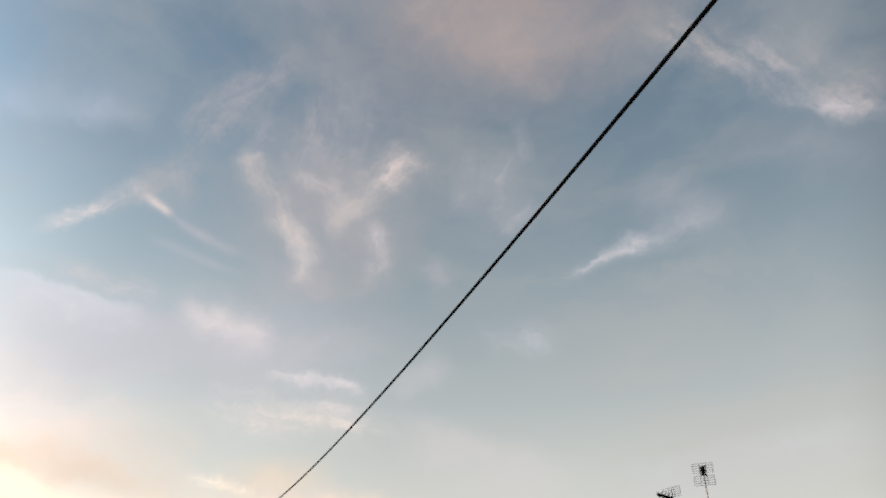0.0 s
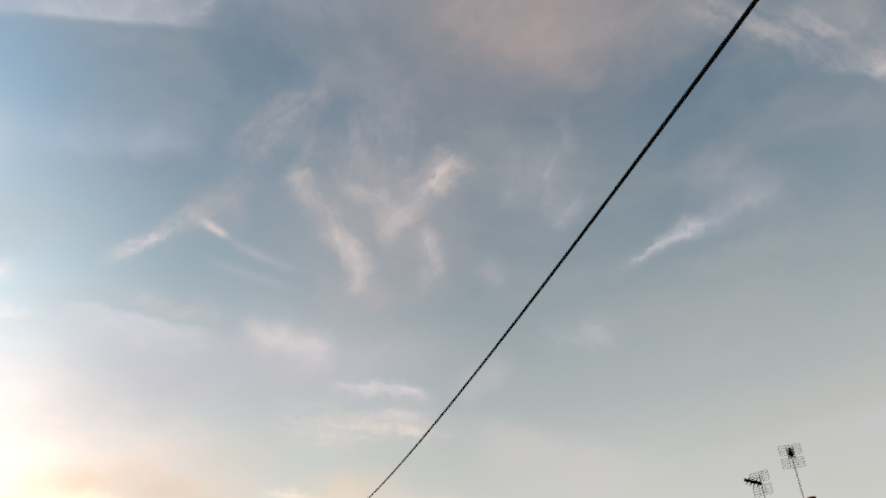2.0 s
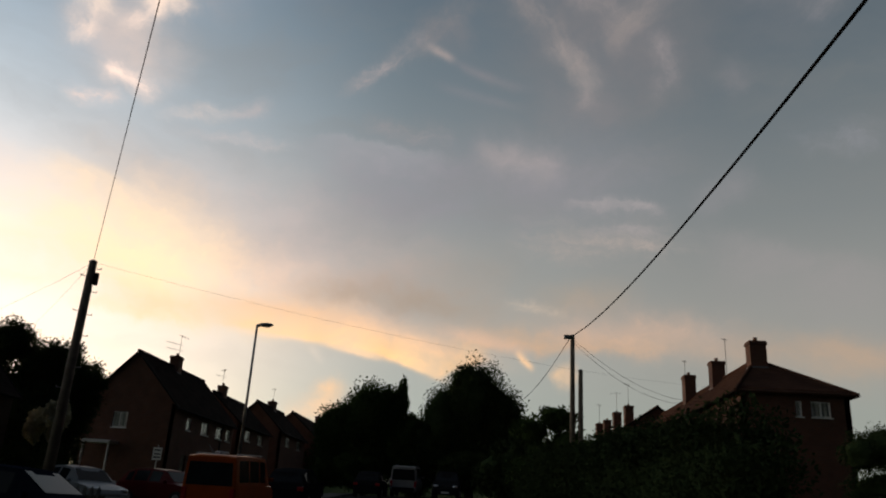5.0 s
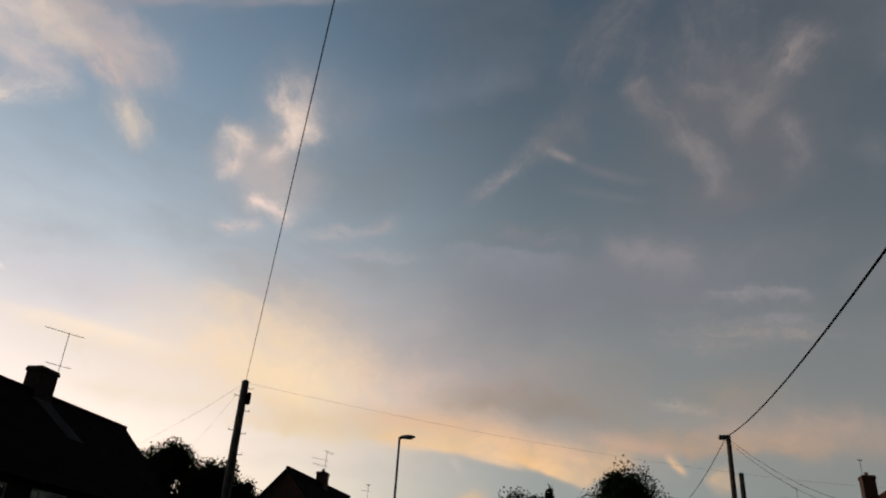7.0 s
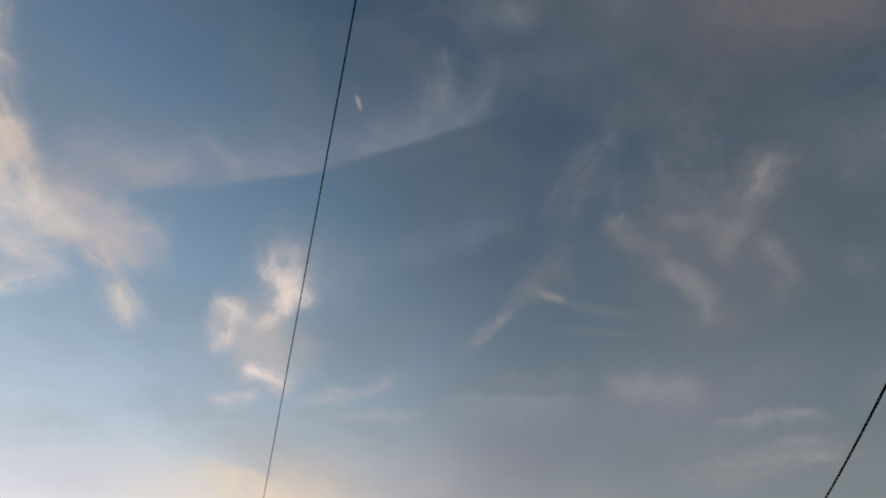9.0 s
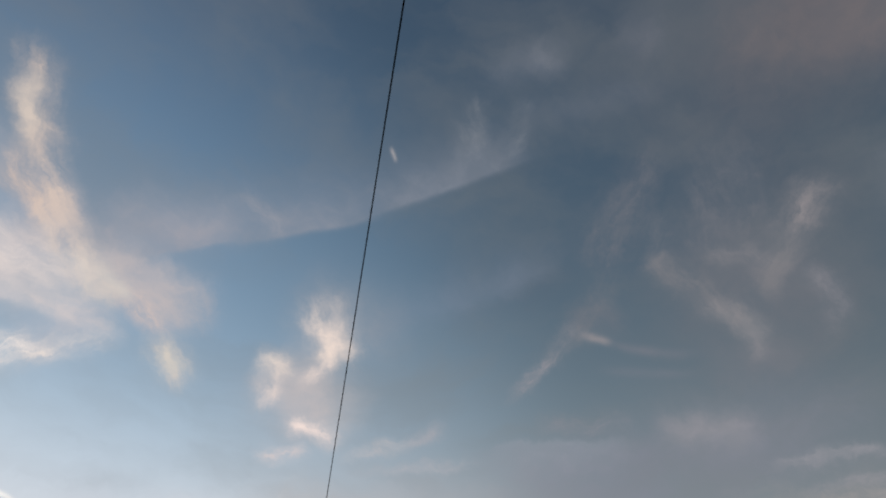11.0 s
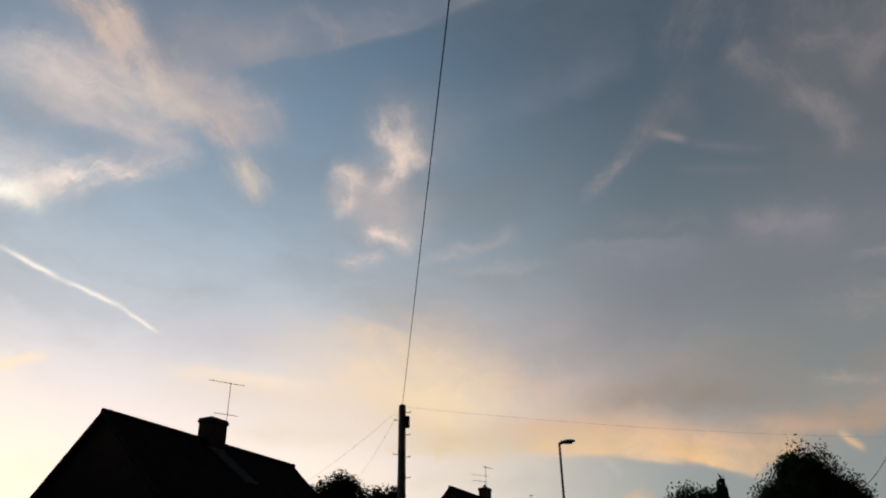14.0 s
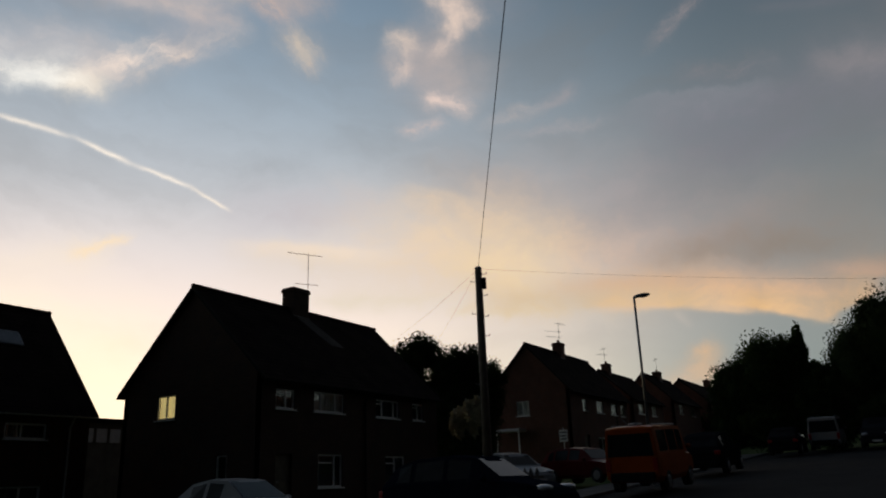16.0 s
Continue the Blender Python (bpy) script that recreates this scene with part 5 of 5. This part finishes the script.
def hedge():
    h = thing("hedge", "tall dense clipped garden hedge beside the footway", "hedge", (0, 0, 0), "near-side planting")
    bm = bmesh.new()
    blobs = []
    n = 14
    a, b = Vector((25.0, -1.9, 0)), Vector((13.2, -4.6, 0))
    side = Vector((-(b - a).y, (b - a).x, 0)).normalized()
    prev = None
    for i in range(n + 1):
        p = a.lerp(b, i / n)
        g, top = slope(p.x, p.y) - 0.3, 3.72 - (0.45 if i in (0, n) else 0)
        top += 0.1 * math.sin(i * 2.1)
        ring = [bm.verts.new(p + side * s + Vector((0, 0, z))) for s, z in ((-0.35, g), (-0.35, top - 0.9), (-0.2, top - 0.55), (0.2, top - 0.55), (0.35, top - 0.9), (0.35, g))]
        if prev:
            for k in range(5):
                bm.faces.new((prev[k], ring[k], ring[k + 1], prev[k + 1]))
        else:
            bm.faces.new(ring[::-1])
        prev = ring
        for z in (top - 0.45, (top + g) / 2, g + 0.6):
            blobs.append((p.x, p.y, z, 0.92, 1.0, 0.62 if z > 2.5 else 1.1))
    bm.faces.new(prev)
    part("inner_growth", bm, LEAF_DARK, h, "dark inner growth")
    leaves("foliage", h, blobs, 120000, 0.055, 21, LEAF_DARK, 30, "small dense leaves", 0.45)


hedge()


def pampas():
    p = thing("pampas_grass", "pale pampas grass plumes beside the brick house", "plant", (36.4, 21.2, slope(36.4, 21.2)))
    rng = random.Random(4)
    for i in range(9):
        bm = bmesh.new()
        a = rng.uniform(0, 6.28)
        lean, h = rng.uniform(0.3, 1.3), rng.uniform(3.3, 4.7)
        top = Vector((math.cos(a) * lean, math.sin(a) * lean, h))
        tube(bm, (0.1 * math.cos(a), 0.1 * math.sin(a), 0), top * 0.7, 0.02, 0.015, 5)
        part("stalk", bm, LEAF, p)
        q = top * 0.88
        leaves("plume", p, [(q.x, q.y, q.z, 0.26, 0.26, 0.75)], 700, 0.13, 60 + i, PLUME, 16, "feathery pale plume", 0.5)
    for i in range(40):
        bm = bmesh.new()
        a, r = rng.uniform(0, 6.28), rng.uniform(0.6, 1.5)
        q = Vector((math.cos(a) * r, math.sin(a) * r, rng.uniform(0.8, 1.7)))
        tube(bm, (0, 0, 0), q * 0.6 + Vector((0, 0, 0.5)), 0.02, 0.012, 4)
        tube(bm, q * 0.6 + Vector((0, 0, 0.5)), q, 0.012, 0.004, 4)
        part("blade", bm, LEAF, p)


pampas()


PALING = mat("grey_paling", (0.1, 0.095, 0.09), (0.16, 0.15, 0.14), 4, 1.0, 0.3, spec=0.05)


def picket_fence():
    f = thing("picket_fence", "low fence of pale pointed pickets by the drive", "fence", (18.6, 10.6, slope(18.6, 10.6)))
    n = 10
    d = Vector((0.35, -1.0, 0)).normalized()
    for z in (0.35, 0.85):
        bm = bmesh.new()
        box(bm, -0.02, 0.02, -0.2, n * 0.16, z, z + 0.07)
        bmesh.ops.rotate(bm, verts=bm.verts, matrix=Matrix.Rotation(math.atan2(-d.x, d.y) , 3, "Z"))
        part("rail", bm, WOOD, f)
    for i in range(n):
        bm = bmesh.new()
        c = d * (0.16 * i)
        box(bm, c.x - 0.035, c.x + 0.035, c.y - 0.035, c.y + 0.035, -0.2, 1.05)
        tip = bm.verts.new((c.x, c.y, 1.14))
        top = [v for v in bm.verts if abs(v.co.z - 1.05) < 1e-4]
        bmesh.ops.convex_hull(bm, input=top + [tip])
        part("picket", bm, PALING, f)


picket_fence()


def gate_pier():
    p = thing("gate_pier", "square brick gate pier at the hedge's end", "gate pier", (26.5, -2.1, slope(26.5, -2.1)))
    bm = bmesh.new()
    box(bm, -0.3, 0.3, -0.3, 0.3, -0.3, 1.55)
    part("shaft", bm, BRICK_RED, p)
    bm = bmesh.new()
    box(bm, -0.37, 0.37, -0.37, 0.37, 1.55, 1.66, 0.02)
    part("cap", bm, KERB, p)


gate_pier()


# ---- vehicles ----
def car(label, x, y, heading, L, W, H, style, colour, tail=RED_LENS, category="car", name="parked_car"):
    """A parked vehicle; heading is the yaw of its nose (0 looks to +y). Stations run from tail to nose: (s, belt, roof, belt half width, roof half width)."""
    w, b = W / 2, H * 0.60
    if style == "hatch":
        st = [(0.0, .50, .50, .86, .86), (0.02, .62, .64, .92, .85), (0.10, .64, .90, .97, .74), (0.22, .63, .985, 1, .74), (0.42, .62, 1.0, 1, .74), (0.58, .61, .95, 1, .73),
              (0.74, .60, .62, .99, .88), (0.88, .54, .545, .96, .84), (0.97, .45, .46, .86, .78), (1.0, .36, .37, .78, .74)]
        side, screens = [(2, 3), (3, 4), (4, 5)], [(1, 2), (5, 6)]
    elif style == "saloon":
        st = [(0.0, .50, .50, .84, .84), (0.02, .62, .63, .92, .84), (0.16, .645, .66, .97, .84), (0.29, .63, .95, 1, .72), (0.42, .62, 1.0, 1, .73), (0.55, .61, .96, 1, .72),
              (0.71, .60, .62, .99, .88), (0.88, .54, .545, .96, .84), (0.97, .45, .46, .86, .78), (1.0, .36, .37, .78, .74)]
        side, screens = [(3, 4), (4, 5)], [(2, 3), (5, 6)]
    else:
        st = [(0.0, .30, .96, .95, .86), (0.012, .56, .985, .985, .86), (0.06, .56, 1.0, 1, .86), (0.30, .56, 1.0, 1, .86), (0.55, .55, 1.0, 1, .86), (0.72, .54, .985, 1, .85),
              (0.88, .52, .55, .99, .88), (0.95, .47, .48, .97, .86), (0.99, .40, .41, .92, .84), (1.0, .30, .31, .86, .82)]
        side, screens = [(2, 3), (3, 4), (4, 5)], [(0, 1), (5, 6)]
    c = thing(name, label, category, (x, y, slope(x, y)), "parked vehicles")
    # sit on the slope
    fwd = Vector((-math.sin(radians(heading)), math.cos(radians(heading)), 0))
    rgt = Vector((fwd.y, -fwd.x, 0))
    pitch = math.atan((slope(x + fwd.x * 1.5, y + fwd.y * 1.5) - slope(x - fwd.x * 1.5, y - fwd.y * 1.5)) / 3)
    c.rotation_euler = (pitch, 0, radians(heading))

    def at(i, z, hw):
        return Vector((hw * w, (st[i][0] - 0.5) * L, z * H))

    sec = []
    bm = bmesh.new()
    for i, (s, belt, roof, wb, wr) in enumerate(st):
        low = 0.16 if 0.05 < s < 0.95 else 0.2
        pts = [(wb * 0.9, low), (wb, low + 0.08), (wb * 1.0, belt * 0.75), (wb * 0.98, belt), (wr, roof), (wr * 0.55, roof + (0.018 if roof > 0.8 else 0.012))]
        row = [at(i, z, hw) for hw, z in pts] + [at(i, z, -hw) for hw, z in pts[::-1]]
        sec.append([bm.verts.new(p) for p in row])
    for p, q in zip(sec, sec[1:]):
        for k in range(12):
            bm.faces.new((p[k], p[(k + 1) % 12], q[(k + 1) % 12], q[k]))
    bm.faces.new(sec[0][::-1])
    bm.faces.new(sec[-1])
    body = part("body", bm, colour, c, "", False)
    # glass set just proud of the cabin
    for i, j in side:
        for s in (1, -1):
            bm = bmesh.new()
            a, e = st[i], st[j]
            m = 0.06
            lo, hi = 0.12, 0.86
            pts = []
            for q, t0, v in ((a, m, lo), (e, -m, lo), (e, -m, hi), (a, m, hi)):
                yy = (q[0] - 0.5) * L + t0
                pts.append(Vector((s * (w * (q[3] * 0.98 + (q[4] - q[3] * 0.98) * v) + 0.006), yy, H * (q[1] + (q[2] - q[1]) * v))))
            quads(bm, pts)
            quads(bm, [p - Vector((s * 0.004, 0, 0)) for p in pts])
            part("side_window", bm, CAR_GLASS, body)
    for i, j in screens:
        bm = bmesh.new()
        a, e = st[i], st[j]
        pts = []
        for q, s, t in ((a, 1, 0.1), (a, -1, 0.1), (e, -1, 0.9), (e, 1, 0.9)):
            k = t
            z = H * (a[2] + (e[2] - a[2]) * k) + 0.025
            yy = ((a[0] + (e[0] - a[0]) * k) - 0.5) * L
            hw = w * (a[4] + (e[4] - a[4]) * k) * 0.93
            pts.append(Vector((s * hw, yy, z)))
        if style == "van" and i == 0:
            pts = [Vector((s * w * hw, -L / 2 - 0.012 + t, z * H)) for s, hw, z, t in ((1, .84, .56, 0), (-1, .84, .56, 0), (-1, .78, .9, 0.01), (1, .78, .9, 0.01))]
        quads(bm, pts)
        part("windscreen" if j == 6 else "rear_window", bm, CAR_GLASS, body)
    # wheels
    for sx in (1, -1):
        for sy in (0.2, 0.8):
            r = 0.31
            o = Vector((sx * (w - 0.13), (sy - 0.5) * L, r))
            bm = bmesh.new()
            tube(bm, o - Vector((0.1 * sx, 0, 0)), o + Vector((0.14 * sx, 0, 0)), r, r * 0.95, 20)
            wh = part("tyre", bm, RUBBER, c)
            bm = bmesh.new()
            tube(bm, o + Vector((0.12 * sx, 0, 0)), o + Vector((0.155 * sx, 0, 0)), r * 0.62, r * 0.56, 14)
            part("rim", bm, ALLOY, wh)
    # lamps, bumpers, mirrors, plates
    for s in (1, -1):
        bm = bmesh.new()
        if style == "van":
            box(bm, s * w * 0.86 - 0.07, s * w * 0.86 + 0.07, -L / 2 - 0.02, -L / 2 + 0.04, H * 0.34, H * 0.52, 0.01)
        else:
            box(bm, s * w * 0.78 - 0.13, s * w * 0.78 + 0.13, -L / 2 - 0.01, -L / 2 + 0.12, H * 0.47, H * 0.58, 0.02)
        part("tail_lamp", bm, tail, body)
        bm = bmesh.new()
        bmesh.ops.create_uvsphere(bm, u_segments=12, v_segments=6, radius=1)
        bmesh.ops.scale(bm, vec=(0.2, 0.22, 0.085), verts=bm.verts)
        bmesh.ops.translate(bm, vec=(s * w * 0.68, L * 0.44, H * (0.42 if style == "van" else 0.47)), verts=bm.verts)
        part("headlamp", bm, LENS, body, "", True)
        bm = bmesh.new()
        bmesh.ops.create_uvsphere(bm, u_segments=10, v_segments=6, radius=1)
        bmesh.ops.scale(bm, vec=(0.1, 0.06, 0.075), verts=bm.verts)
        bmesh.ops.translate(bm, vec=(s * (w + 0.07), L * (0.27 if style == "van" else 0.16), H * 0.65), verts=bm.verts)
        part("mirror", bm, colour, body, "", True)
    for yy in (-1, 1):
        bm = bmesh.new()
        box(bm, -w * 0.8, w * 0.8, yy * L / 2 - 0.07, yy * L / 2 + 0.05, H * 0.18, H * 0.32, 0.03)
        part("bumper", bm, BLACK if style == "van" else colour, body)
        bm = bmesh.new()
        box(bm, -0.26, 0.26, yy * (L / 2 + 0.05) - 0.008, yy * (L / 2 + 0.05) + 0.008, H * 0.22, H * 0.22 + 0.11)
        part("plate", bm, UPVC, body)
    if style == "van":
        for s in (1, -1):
            bm = bmesh.new()
            tube(bm, (s * w * 0.74, -L * 0.42, H * 1.03), (s * w * 0.74, L * 0.18, H * 1.03), 0.018, 0.018, 6)
            for k in (-0.4, -0.1, 0.16):
                tube(bm, (s * w * 0.74, L * k, H * 0.985), (s * w * 0.74, L * k, H * 1.03), 0.015, 0.015, 6)
            part("roof_rail", bm, GALV, body)
    return c


SILVER = paint("silver_paint", (0.3, 0.31, 0.32), 0.3)
NAVY = paint("dark_blue_paint", (0.012, 0.015, 0.026), 0.4, 0.0)
ORANGE = paint("orange_paint", (0.42, 0.07, 0.01), 0.35)
RED = paint("dark_red_paint", (0.13, 0.012, 0.012), 0.3)
WHITE = paint("white_paint", (0.36, 0.36, 0.36), 0.35)
DARK = paint("charcoal_paint", (0.02, 0.02, 0.022), 0.25, 0.0)
car("silver saloon parked nose out on a drive", 14.1, 14.9, 180, 4.5, 1.74, 1.46, "saloon", SILVER)
car("dark blue hatchback parked nose towards the street", 15.4, 9.0, 180, 4.2, 1.74, 1.5, "hatch", NAVY)
van = car("bright orange van with dark rear window and roof rails", 25.2, 7.95, -90, 4.3, 1.66, 1.92, "van", ORANGE, RED_LENS, "van", "parked_van")
car("silver hatchback parked beside the pegged pole", 29.0, 14.9, 150, 4.0, 1.7, 1.5, "hatch", SILVER)
car("dark red hatchback parked on a drive", 31.5, 12.6, 160, 4.0, 1.7, 1.45, "hatch", RED)
car("dark estate car parked ahead of the orange van", 34.0, 8.0, -90, 4.4, 1.72, 1.6, "hatch", DARK)
car("dark car with red tail lamps parked along the street", 51.0, 7.3, -90, 4.2, 1.75, 1.55, "hatch", DARK)
car("white van parked far along the street", 54.5, 5.4, -90, 4.6, 1.8, 1.95, "van", WHITE, RED_LENS, "van", "parked_van")
car("dark car parked far along the street", 53.5, 2.6, 90, 4.3, 1.8, 1.7, "hatch", DARK)


def roof_vent():
    v = thing("roof_dish", "small pale dish and rod on the van roof", "dish", (23.6, 7.9, slope(23.6, 7.9) + 1.9))
    bm = bmesh.new()
    tube(bm, (0, 0, 0), (0, 0, 0.1), 0.05, 0.05, 8)
    tube(bm, (0, 0, 0.1), (0, 0, 0.14), 0.22, 0.17, 14)
    part("dish", bm, WHITE, v)
    bm = bmesh.new()
    tube(bm, (-0.2, 0.12, 0.0), (-0.38, 0.3, 0.3), 0.014, 0.01, 6)
    part("rod", bm, GALV, v)


roof_vent()
